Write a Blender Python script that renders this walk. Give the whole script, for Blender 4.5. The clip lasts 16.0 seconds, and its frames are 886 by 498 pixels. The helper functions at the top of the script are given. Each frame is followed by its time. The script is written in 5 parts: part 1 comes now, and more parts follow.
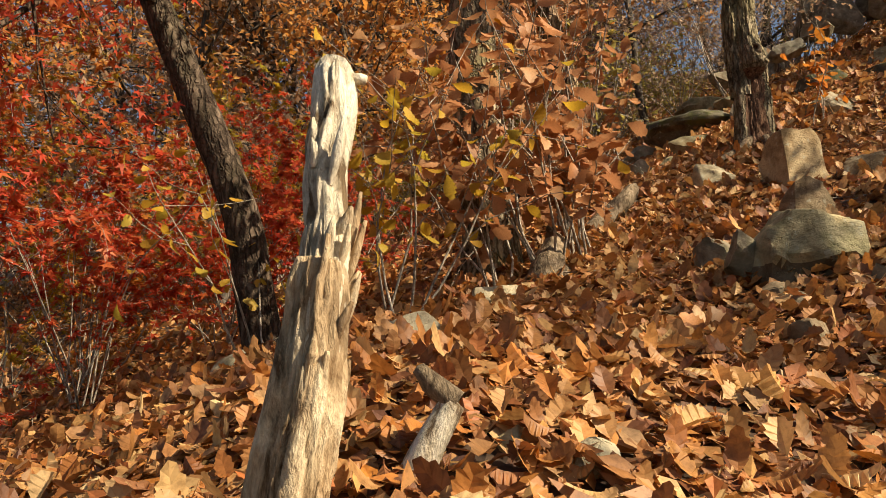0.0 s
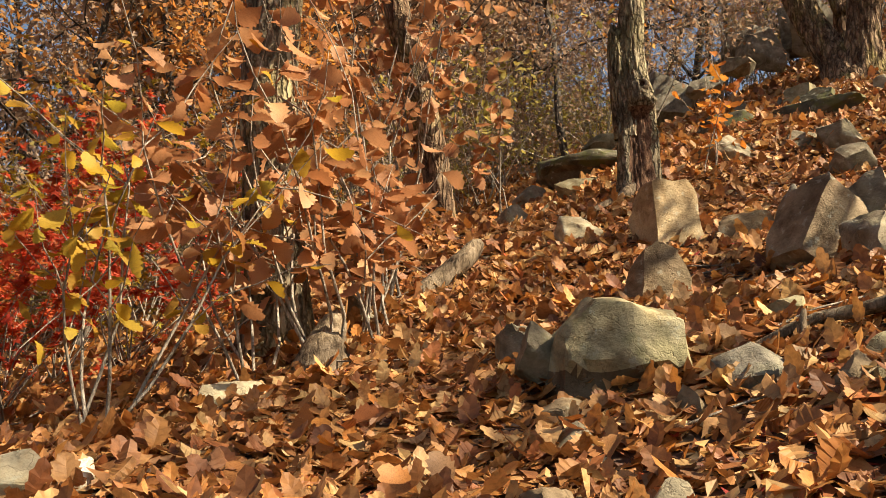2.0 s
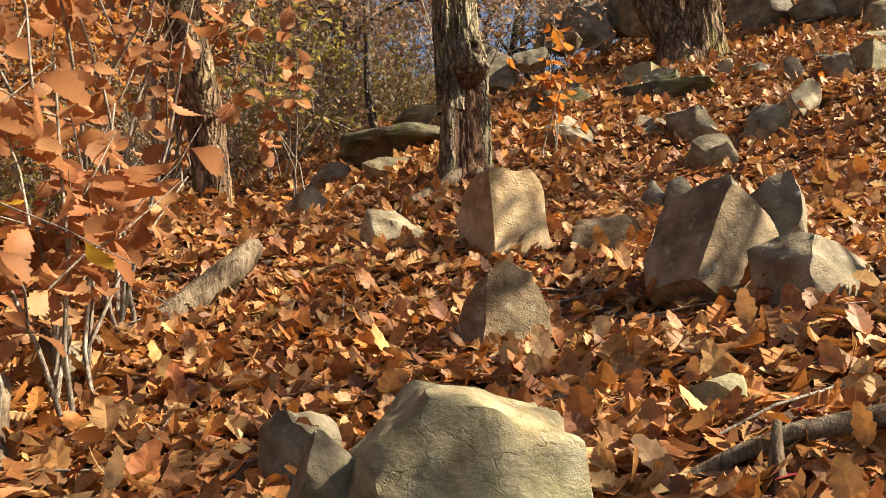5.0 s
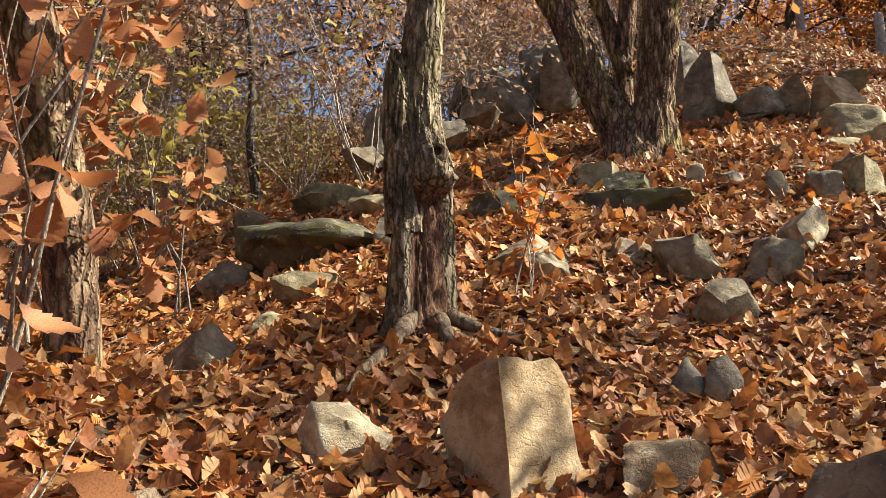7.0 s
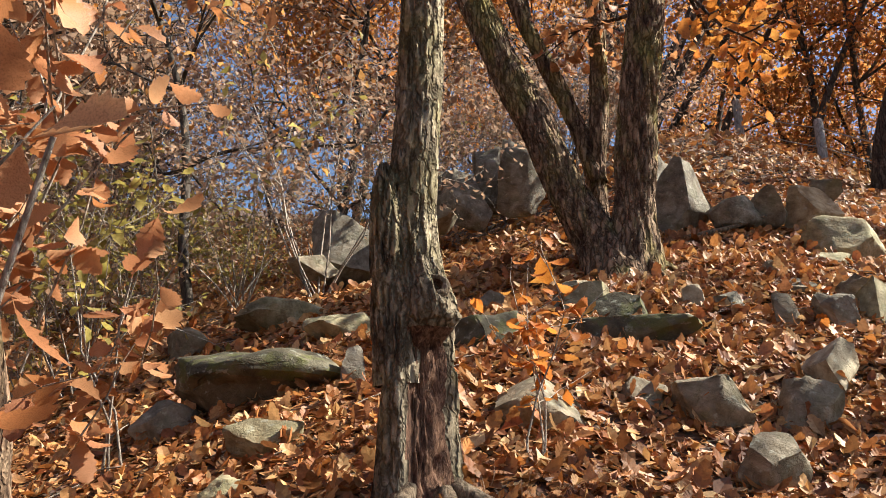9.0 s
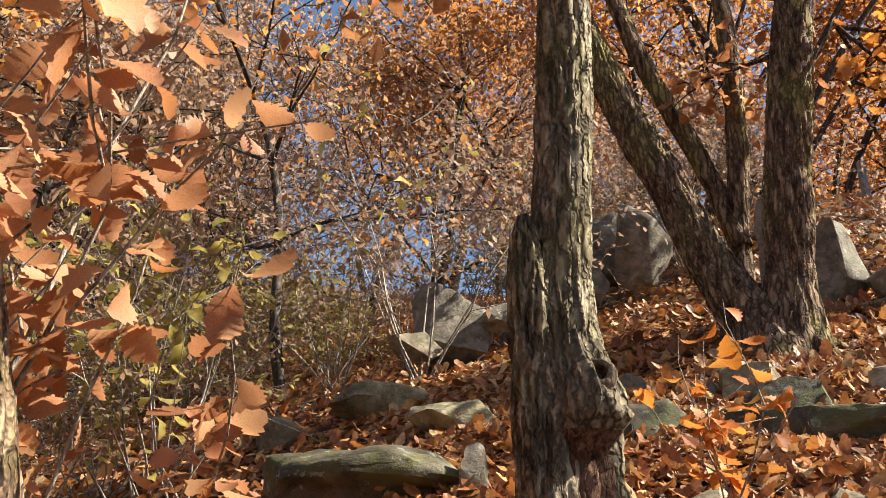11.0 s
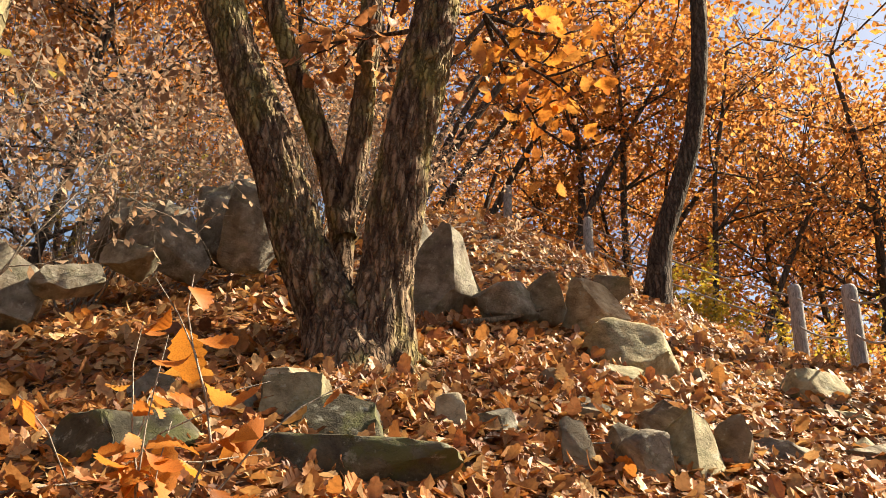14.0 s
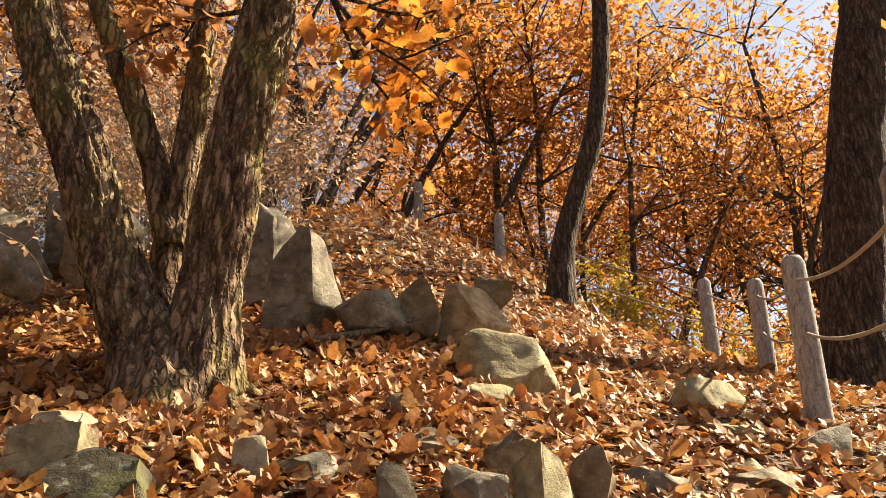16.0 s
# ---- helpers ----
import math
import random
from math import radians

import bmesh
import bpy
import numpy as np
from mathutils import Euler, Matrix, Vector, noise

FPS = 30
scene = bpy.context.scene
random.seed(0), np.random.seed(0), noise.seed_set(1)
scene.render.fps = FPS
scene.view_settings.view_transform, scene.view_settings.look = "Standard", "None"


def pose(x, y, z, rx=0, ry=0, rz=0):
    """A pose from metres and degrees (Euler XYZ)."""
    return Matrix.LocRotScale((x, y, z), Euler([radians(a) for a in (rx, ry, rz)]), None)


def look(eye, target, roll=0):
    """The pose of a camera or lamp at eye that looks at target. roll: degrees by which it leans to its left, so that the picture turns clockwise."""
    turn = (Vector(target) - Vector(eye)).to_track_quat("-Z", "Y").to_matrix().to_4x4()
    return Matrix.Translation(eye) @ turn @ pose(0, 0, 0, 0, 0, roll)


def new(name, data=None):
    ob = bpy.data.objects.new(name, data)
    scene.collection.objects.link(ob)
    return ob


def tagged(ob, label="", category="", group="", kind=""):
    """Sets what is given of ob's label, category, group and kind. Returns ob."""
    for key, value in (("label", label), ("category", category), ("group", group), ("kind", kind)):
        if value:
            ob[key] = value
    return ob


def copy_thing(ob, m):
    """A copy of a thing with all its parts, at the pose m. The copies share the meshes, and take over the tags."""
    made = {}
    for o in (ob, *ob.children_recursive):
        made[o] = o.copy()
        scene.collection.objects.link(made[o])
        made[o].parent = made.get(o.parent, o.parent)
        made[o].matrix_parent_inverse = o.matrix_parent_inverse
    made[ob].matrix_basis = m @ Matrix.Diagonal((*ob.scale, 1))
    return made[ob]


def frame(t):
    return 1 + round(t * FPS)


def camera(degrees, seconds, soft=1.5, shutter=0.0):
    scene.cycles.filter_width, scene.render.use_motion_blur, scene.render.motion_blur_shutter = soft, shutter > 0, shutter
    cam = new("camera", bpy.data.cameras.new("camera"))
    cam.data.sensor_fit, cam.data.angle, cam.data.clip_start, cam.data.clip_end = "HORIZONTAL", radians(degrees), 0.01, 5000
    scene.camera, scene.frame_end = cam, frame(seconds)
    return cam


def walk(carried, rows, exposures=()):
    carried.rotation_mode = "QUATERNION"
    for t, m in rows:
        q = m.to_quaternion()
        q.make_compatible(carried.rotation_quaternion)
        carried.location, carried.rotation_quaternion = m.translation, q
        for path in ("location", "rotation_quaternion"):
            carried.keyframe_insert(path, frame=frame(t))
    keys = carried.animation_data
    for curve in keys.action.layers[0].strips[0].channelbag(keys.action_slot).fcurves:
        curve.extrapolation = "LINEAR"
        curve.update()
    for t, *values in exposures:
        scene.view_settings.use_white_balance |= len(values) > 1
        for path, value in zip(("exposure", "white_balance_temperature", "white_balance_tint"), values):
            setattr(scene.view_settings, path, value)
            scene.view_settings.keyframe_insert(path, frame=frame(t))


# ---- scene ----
cam = camera(51.3, 16.0, soft=0.7)
EXPO = 1.5
PATH = [
    (0, (0.187, 0.377, 1.34), (0.177, 2.345, 1.696), -1.5),
    (0.5, (0.397, 0.65, 1.372), (0.423, 2.614, 1.752), -1.2),
    (1, (0.633, 0.88, 1.523), (0.674, 2.839, 1.92), -1.0),
    (1.5, (0.954, 1.081, 1.686), (1.011, 3.04, 2.088), -0.7),
    (2, (1.13, 1.35, 1.771), (1.208, 3.308, 2.171), -0.5),
    (2.5, (1.259, 1.578, 1.887), (1.38, 3.537, 2.27), -0.4),
    (3, (1.413, 1.781, 1.944), (1.616, 3.734, 2.327), -0.3),
    (3.5, (1.431, 1.961, 1.946), (1.689, 3.907, 2.328), 0.2),
    (3.7, (1.414, 2.097, 1.955), (1.704, 4.039, 2.338), 0.1),
    (5.8, (1.277, 3.385, 2.612), (1.879, 5.268, 2.917), -0.7),
    (6, (1.225, 3.578, 2.726), (1.85, 5.451, 3.046), -0.6),
    (6.5, (1.19, 3.868, 3.019), (1.894, 5.704, 3.382), -0.2),
    (7, (1.251, 4.219, 3.131), (2.042, 6.012, 3.534), 0.0),
    (7.5, (1.253, 4.396, 3.285), (2.122, 6.14, 3.736), -0.1),
    (8, (1.185, 4.668, 3.349), (2.102, 6.373, 3.85), -0.4),
    (8.5, (1.193, 4.852, 3.49), (2.126, 6.534, 4.04), -0.8),
    (9, (1.241, 5.01, 3.547), (2.161, 6.684, 4.139), -1.1),
    (9.5, (1.234, 5.227, 3.571), (2.112, 6.911, 4.197), -1.3),
    (9.7, (1.222, 5.307, 3.6), (2.077, 6.997, 4.241), -1.4),
    (11.8, (1.663, 6.06, 3.881), (2.353, 7.769, 4.658), 1.0),
    (12, (1.72, 6.064, 3.879), (2.447, 7.762, 4.645), 1.7),
    (12.5, (2.062, 6.182, 4.029), (2.929, 7.82, 4.781), 2.4),
    (13, (2.249, 6.162, 4.201), (3.287, 7.701, 4.945), 2.3),
    (13.5, (2.357, 6.207, 4.192), (3.55, 7.631, 4.933), 1.9),
    (14, (2.613, 6.526, 4.168), (3.918, 7.848, 4.909), 1.3),
    (14.5, (2.881, 6.714, 4.315), (4.259, 7.963, 5.05), 0.6),
    (15, (3.199, 6.683, 4.377), (4.624, 7.886, 5.1), 0.2),
    (15.5, (3.382, 6.622, 4.449), (4.845, 7.823, 5.094), -0.2),
    (16, (3.463, 6.568, 4.488), (4.859, 7.798, 5.222), -1.7),
]
walk(cam, [(t, look(eye, target, roll)) for t, eye, target, roll in PATH], exposures=[(0, EXPO - 0.45, 7250, 10), (2, EXPO - 0.05, 7200, 10), (3.7, EXPO, 7150, 10), (6, EXPO + 0.15, 6500, 10), (9.7, EXPO + 0.15, 5850, 10), (12, EXPO + 0.3, 6300, 10), (13.5, EXPO + 0.35, 6950, 10), (16, EXPO + 0.4, 7450, 10)])

# ---- world, sun ----
SUN_AZ, SUN_EL = radians(112), radians(41)   # clockwise from +y, above the horizon
world = bpy.data.worlds.new("sky")
scene.world = world
world.use_nodes = True
wn = world.node_tree.nodes
sky = wn.new("ShaderNodeTexSky")
sky.sky_type, sky.sun_disc = "NISHITA", False
sky.sun_elevation, sky.sun_rotation = SUN_EL, SUN_AZ
sky.air_density, sky.dust_density = 1.0, 1.6
wn["Background"].inputs["Strength"].default_value = 0.048
world.node_tree.links.new(sky.outputs[0], wn["Background"].inputs["Color"])
sun_data = bpy.data.lights.new("sun", "SUN")
sun_data.energy, sun_data.angle, sun_data.color = 5.0, radians(0.55), (1.0, 0.89, 0.70)
sun = new("sun", sun_data)
SUN_DIR = Vector((math.sin(SUN_AZ) * math.cos(SUN_EL), math.cos(SUN_AZ) * math.cos(SUN_EL), math.sin(SUN_EL)))
sun.matrix_world = look((20, -10, 30), Vector((20, -10, 30)) - SUN_DIR)


# ---- materials ----
def material(name):
    m = bpy.data.materials.new(name)
    m.use_nodes = True
    return m, m.node_tree.nodes, m.node_tree.links


def ramp(n, stops):
    r = n.new("ShaderNodeValToRGB")
    while len(r.color_ramp.elements) < len(stops):
        r.color_ramp.elements.new(0.5)
    for el, (p, c) in zip(r.color_ramp.elements, stops):
        el.position, el.color = p, (*c, 1)
    return r


def tex(n, l, kind, scale, stretch=(1, 1, 1), detail=6.0, source="Object"):
    co, mp = n.new("ShaderNodeTexCoord"), n.new("ShaderNodeMapping")
    mp.inputs["Scale"].default_value = stretch
    l.new(co.outputs[source], mp.inputs[0])
    t = n.new(kind)
    t.inputs["Scale"].default_value = scale
    if kind == "ShaderNodeTexNoise":
        t.inputs["Detail"].default_value = detail
        t.inputs["Roughness"].default_value = 0.65
    l.new(mp.outputs[0], t.inputs["Vector"])
    return t


def mix(n, l, a, b, fac, blend="MIX"):
    x = n.new("ShaderNodeMix")
    x.data_type, x.blend_type = "RGBA", blend
    for sock, v in ((x.inputs[0], fac), (x.inputs[6], a), (x.inputs[7], b)):
        if isinstance(v, (int, float)):
            sock.default_value = v
        elif isinstance(v, tuple):
            sock.default_value = (*v, 1)
        else:
            l.new(v, sock)
    return x.outputs[2]


def bump(n, l, height, strength, distance):
    b = n.new("ShaderNodeBump")
    b.inputs["Strength"].default_value, b.inputs["Distance"].default_value = strength, distance
    l.new(height, b.inputs["Height"])
    return b.outputs[0]


def rock_material(name, dark, mid, light, moss=0.0):
    """Weathered stone: broad stains, fine grain, a few hairline cracks, pale lichen and moss."""
    m, n, l = material(name)
    p = n["Principled BSDF"]
    big, fine = tex(n, l, "ShaderNodeTexNoise", 3.2, (1, 1, 1.4), 7), tex(n, l, "ShaderNodeTexNoise", 70, (1, 1, 1.3), 8)
    big.inputs["Distortion"].default_value = 0.8
    r = ramp(n, [(0.32, dark), (0.5, mid), (0.70, light)])
    l.new(big.outputs[0], r.inputs[0])
    f = ramp(n, [(0.3, (0.62, 0.61, 0.60)), (0.68, (1.12, 1.10, 1.06))])
    l.new(fine.outputs[0], f.inputs[0])
    c = mix(n, l, r.outputs[0], f.outputs[0], 0.45, "MULTIPLY")
    stain = tex(n, l, "ShaderNodeTexNoise", 8, (1, 1, 0.8), 7)
    st = ramp(n, [(0.36, (0.55, 0.47, 0.38)), (0.52, (1, 1, 1))])
    l.new(stain.outputs[0], st.inputs[0])
    c = mix(n, l, c, st.outputs[0], 0.75, "MULTIPLY")
    crack = tex(n, l, "ShaderNodeTexVoronoi", 4.5, (1, 0.8, 1.5))
    crack.feature = "DISTANCE_TO_EDGE"
    warp = n.new("ShaderNodeVectorMath")
    warp.operation = "MULTIPLY_ADD"
    warp.inputs[1].default_value = (0.35, 0.35, 0.35)
    wob = tex(n, l, "ShaderNodeTexNoise", 4, (1, 1, 1), 5)
    l.new(wob.outputs["Color"], warp.inputs[0])
    l.new(crack.inputs["Vector"].links[0].from_socket, warp.inputs[2])
    l.new(warp.outputs[0], crack.inputs["Vector"])
    cr = ramp(n, [(0.0, (0.3, 0.27, 0.24)), (0.018, (1, 1, 1))])
    l.new(crack.outputs["Distance"], cr.inputs[0])
    c = mix(n, l, c, cr.outputs[0], 0.35, "MULTIPLY")
    spots = tex(n, l, "ShaderNodeTexNoise", 16, (1, 1, 1), 5)
    sm = ramp(n, [(0.60, (0, 0, 0)), (0.65, (1, 1, 1))])
    l.new(spots.outputs[0], sm.inputs[0])
    c = mix(n, l, c, (0.40, 0.41, 0.33), mix(n, l, (0, 0, 0), sm.outputs[0], 0.45))
    if moss:
        mt = tex(n, l, "ShaderNodeTexNoise", 6, (1, 1, 1), 8)
        mr = ramp(n, [(0.5, (0, 0, 0)), (0.60, (moss, moss, moss))])
        l.new(mt.outputs[0], mr.inputs[0])
        c = mix(n, l, c, (0.095, 0.10, 0.028), mr.outputs[0])
    l.new(c, p.inputs["Base Color"])
    p.inputs["Roughness"].default_value = 0.85
    p.inputs["Specular IOR Level"].default_value = 0.25
    layer = tex(n, l, "ShaderNodeTexNoise", 7, (1, 0.9, 1.25), 9)
    h = mix(n, l, mix(n, l, layer.outputs[0], fine.outputs[0], 0.08), cr.outputs[0], 0.08)
    l.new(bump(n, l, h, 0.9, 0.032), p.inputs["Normal"])
    return m


ROCK = {
    "grey": rock_material("grey_rock", (0.12, 0.098, 0.068), (0.26, 0.22, 0.155), (0.40, 0.345, 0.25), 0.3),
    "olive": rock_material("olive_rock", (0.16, 0.14, 0.085), (0.35, 0.305, 0.185), (0.52, 0.46, 0.29), 0.35),
    "slate": rock_material("slate_rock", (0.11, 0.097, 0.076), (0.235, 0.21, 0.165), (0.40, 0.365, 0.295), 0.25),
    "mossy": rock_material("mossy_dark_rock", (0.045, 0.04, 0.03), (0.10, 0.09, 0.06), (0.19, 0.17, 0.115), 0.75),
    # pitted brown stone, its tone lowered further for shade under a ledge
    "pitted": rock_material("pitted_shaded_rock", (0.06, 0.042, 0.025), (0.125, 0.09, 0.055), (0.21, 0.16, 0.10), 0.15),
    "tan": rock_material("tan_rock", (0.12, 0.085, 0.05), (0.25, 0.185, 0.115), (0.38, 0.29, 0.185), 0.1),
    "sand": rock_material("sandstone_rock", (0.22, 0.15, 0.08), (0.44, 0.33, 0.19), (0.60, 0.48, 0.30), 0.0),
    "pale": rock_material("pale_rock", (0.22, 0.18, 0.115), (0.44, 0.38, 0.26), (0.60, 0.53, 0.38), 0.1),
}


def bark_material(name, dark, mid, light, moss=(0.1, 0.1, 0.03), moss_amount=0.4, groove=28, plates=0.0):
    """Bark or weathered wood, its grain along z; plates: how far cracks part it into ridges."""
    m, n, l = material(name)
    p = n["Principled BSDF"]
    g = tex(n, l, "ShaderNodeTexNoise", groove, (1, 1, 0.32), 5)
    g.inputs["Distortion"].default_value = 0.6
    f = tex(n, l, "ShaderNodeTexNoise", 120, (1, 1, 0.5), 6)
    b = tex(n, l, "ShaderNodeTexNoise", 2.5, (1, 1, 0.6), 4)
    r = ramp(n, [(0.36, dark), (0.5, mid), (0.68, light)])
    l.new(g.outputs[0], r.inputs[0])
    fr = ramp(n, [(0.3, (0.5, 0.5, 0.5)), (0.7, (1.2, 1.2, 1.2))])
    l.new(f.outputs[0], fr.inputs[0])
    c = mix(n, l, r.outputs[0], fr.outputs[0], 0.7, "MULTIPLY")
    mr = ramp(n, [(0.48, (0, 0, 0)), (0.66, (moss_amount,) * 3)])
    l.new(b.outputs[0], mr.inputs[0])
    c = mix(n, l, c, moss, mr.outputs[0])
    h = mix(n, l, g.outputs[0], f.outputs[0], 0.3)
    if plates:
        v = tex(n, l, "ShaderNodeTexVoronoi", groove * 1.5, (1, 1, 0.17))
        v.feature = "DISTANCE_TO_EDGE"
        warp = n.new("ShaderNodeVectorMath")
        warp.operation = "MULTIPLY_ADD"
        warp.inputs[1].default_value = (0.07, 0.07, 0.07)
        wob = tex(n, l, "ShaderNodeTexNoise", 9, (1, 1, 1), 3)
        l.new(wob.outputs["Color"], warp.inputs[0])
        l.new(v.inputs["Vector"].links[0].from_socket, warp.inputs[2])
        l.new(warp.outputs[0], v.inputs["Vector"])
        cr = ramp(n, [(0.03, (0.22, 0.2, 0.18)), (0.22, (1.0, 1.0, 1.0))])
        l.new(v.outputs["Distance"], cr.inputs[0])
        c = mix(n, l, c, cr.outputs[0], plates, "MULTIPLY")
        h = mix(n, l, h, cr.outputs[0], 0.6)
    l.new(c, p.inputs["Base Color"])
    p.inputs["Roughness"].default_value = 0.92
    p.inputs["Specular IOR Level"].default_value = 0.2
    l.new(bump(n, l, h, 1.0, 0.03 if plates else 0.02), p.inputs["Normal"])
    return m


BARK_OAK = bark_material("oak_bark", (0.10, 0.075, 0.05), (0.29, 0.235, 0.155), (0.52, 0.45, 0.32), (0.38, 0.34, 0.13), 0.5, 16, 0.75)
BARK_V = bark_material("dark_oak_bark", (0.085, 0.05, 0.032), (0.27, 0.175, 0.11), (0.46, 0.34, 0.22), (0.40, 0.37, 0.10), 0.6, 15, 0.8)
BARK_DARK = bark_material("dark_bark", (0.04, 0.027, 0.018), (0.11, 0.078, 0.056), (0.21, 0.155, 0.115), (0.10, 0.09, 0.045), 0.3, 16, 0.7)
BARK_FAR = bark_material("far_bark", (0.03, 0.025, 0.02), (0.08, 0.065, 0.052), (0.17, 0.14, 0.115), (0.08, 0.08, 0.04), 0.2, 20)
TWIG = bark_material("twig_bark", (0.16, 0.13, 0.10), (0.35, 0.30, 0.24), (0.56, 0.50, 0.42), (0.16, 0.14, 0.10), 0.2, 60)
DEADWOOD = bark_material("bleached_wood", (0.16, 0.11, 0.065), (0.68, 0.60, 0.46), (0.84, 0.79, 0.67), (0.34, 0.23, 0.12), 0.65, 16)
DEADBARK = bark_material("rotten_outer_wood", (0.10, 0.06, 0.03), (0.50, 0.38, 0.24), (0.70, 0.60, 0.43), (0.26, 0.15, 0.07), 0.8, 22)
ROOTWOOD = bark_material("grey_root_wood", (0.075, 0.052, 0.034), (0.21, 0.155, 0.10), (0.37, 0.29, 0.205), (0.12, 0.1, 0.07), 0.3, 40)
ROTTEN = bark_material("rotten_heartwood", (0.045, 0.022, 0.014), (0.15, 0.08, 0.05), (0.32, 0.19, 0.12), (0.16, 0.09, 0.055), 0.4, 45)
POSTWOOD = bark_material("weathered_post_wood", (0.22, 0.20, 0.185), (0.40, 0.38, 0.36), (0.54, 0.52, 0.49), (0.30, 0.28, 0.26), 0.3, 35)


def leaf_material(name, colors, translucency=0.4, by_object=False):
    m, n, l = material(name)
    p = n["Principled BSDF"]
    if by_object:
        rnd = n.new("ShaderNodeObjectInfo").outputs["Random"]
    else:
        rnd = n.new("ShaderNodeNewGeometry").outputs["Random Per Island"]
    k = len(colors)
    r = ramp(n, [(i / (k - 1), c) for i, c in enumerate(colors)])
    l.new(rnd, r.inputs[0])
    spot = tex(n, l, "ShaderNodeTexNoise", 40, (1, 1, 1), 4)
    sr = ramp(n, [(0.32, (0.5, 0.44, 0.38)), (0.55, (1.05, 1.03, 1.0))])
    l.new(spot.outputs[0], sr.inputs[0])
    c = mix(n, l, r.outputs[0], sr.outputs[0], 0.7, "MULTIPLY")
    l.new(c, p.inputs["Base Color"])
    p.inputs["Roughness"].default_value = 0.55
    p.inputs["Specular IOR Level"].default_value = 0.35
    l.new(bump(n, l, spot.outputs[0], 0.25, 0.004), p.inputs["Normal"])
    t = n.new("ShaderNodeBsdfTranslucent")
    l.new(c, t.inputs["Color"])
    s = n.new("ShaderNodeMixShader")
    s.inputs[0].default_value = translucency
    l.new(p.outputs[0], s.inputs[1])
    l.new(t.outputs[0], s.inputs[2])
    l.new(s.outputs[0], n["Material Output"].inputs["Surface"])
    return m


LITTER_COLORS = [(0.24, 0.095, 0.035), (0.42, 0.19, 0.06), (0.15, 0.055, 0.025), (0.52, 0.25, 0.075), (0.21, 0.08, 0.034), (0.60, 0.35, 0.125), (0.36, 0.145, 0.05), (0.66, 0.47, 0.24),
                 (0.56, 0.21, 0.04), (0.17, 0.07, 0.036), (0.62, 0.41, 0.18), (0.38, 0.12, 0.035), (0.30, 0.15, 0.075), (0.48, 0.26, 0.10), (0.19, 0.066, 0.027), (0.46, 0.18, 0.045), (0.50, 0.22, 0.06)]
LITTER = leaf_material("dry_leaf", LITTER_COLORS, 0.25)
LITTER_ONE = leaf_material("dry_leaf_single", LITTER_COLORS, 0.25, True)
MAPLE_LITTER = leaf_material("fallen_maple_leaf", [(0.45, 0.05, 0.03), (0.35, 0.03, 0.04), (0.55, 0.12, 0.03), (0.28, 0.03, 0.05)], 0.25)
OAK_LEAF = leaf_material("brown_oak_leaf", [(0.36, 0.15, 0.06), (0.50, 0.22, 0.08), (0.42, 0.19, 0.09), (0.56, 0.28, 0.11), (0.30, 0.11, 0.045)], 0.45)
ORANGE_LEAF = leaf_material("orange_oak_leaf", [(0.52, 0.17, 0.03), (0.62, 0.25, 0.04), (0.45, 0.15, 0.04), (0.60, 0.30, 0.06), (0.38, 0.14, 0.05)], 0.55)
FAR_LEAF = leaf_material("far_orange_leaf", [(0.48, 0.19, 0.055), (0.62, 0.27, 0.06), (0.42, 0.17, 0.055), (0.60, 0.34, 0.11), (0.36, 0.15, 0.06)], 0.6)
OAK_PIECE = leaf_material("brown_oak_leaf_single", [(0.38, 0.17, 0.08), (0.54, 0.28, 0.14), (0.46, 0.21, 0.10), (0.60, 0.35, 0.18), (0.32, 0.13, 0.06), (0.52, 0.24, 0.09)], 0.4, True)
ORANGE_PIECE = leaf_material("orange_oak_leaf_single", [(0.52, 0.17, 0.03), (0.62, 0.25, 0.04), (0.45, 0.15, 0.04), (0.60, 0.30, 0.06)], 0.5, True)
YELLOW_PIECE = leaf_material("yellow_leaf_single", [(0.58, 0.38, 0.04), (0.52, 0.30, 0.04), (0.46, 0.36, 0.05), (0.58, 0.32, 0.06)], 0.5, True)
RED_LEAF = leaf_material("red_maple_leaf", [(0.52, 0.07, 0.03), (0.64, 0.09, 0.05), (0.58, 0.16, 0.045), (0.44, 0.045, 0.035)], 0.55)
YELLOW_LEAF = leaf_material("yellow_leaf", [(0.55, 0.40, 0.04), (0.48, 0.30, 0.04), (0.40, 0.36, 0.05), (0.58, 0.34, 0.05)], 0.5)
OLIVE_LEAF = leaf_material("olive_leaf", [(0.32, 0.28, 0.07), (0.44, 0.36, 0.10), (0.24, 0.20, 0.05), (0.50, 0.42, 0.14)], 0.55)
DULL_LEAF = leaf_material("dull_dry_leaf", [(0.44, 0.30, 0.20), (0.34, 0.22, 0.14), (0.52, 0.38, 0.27), (0.40, 0.22, 0.12)], 0.5)
PALE_LEAF = leaf_material("pale_dry_leaf", [(0.55, 0.52, 0.30), (0.48, 0.45, 0.22), (0.60, 0.55, 0.36)], 0.4)


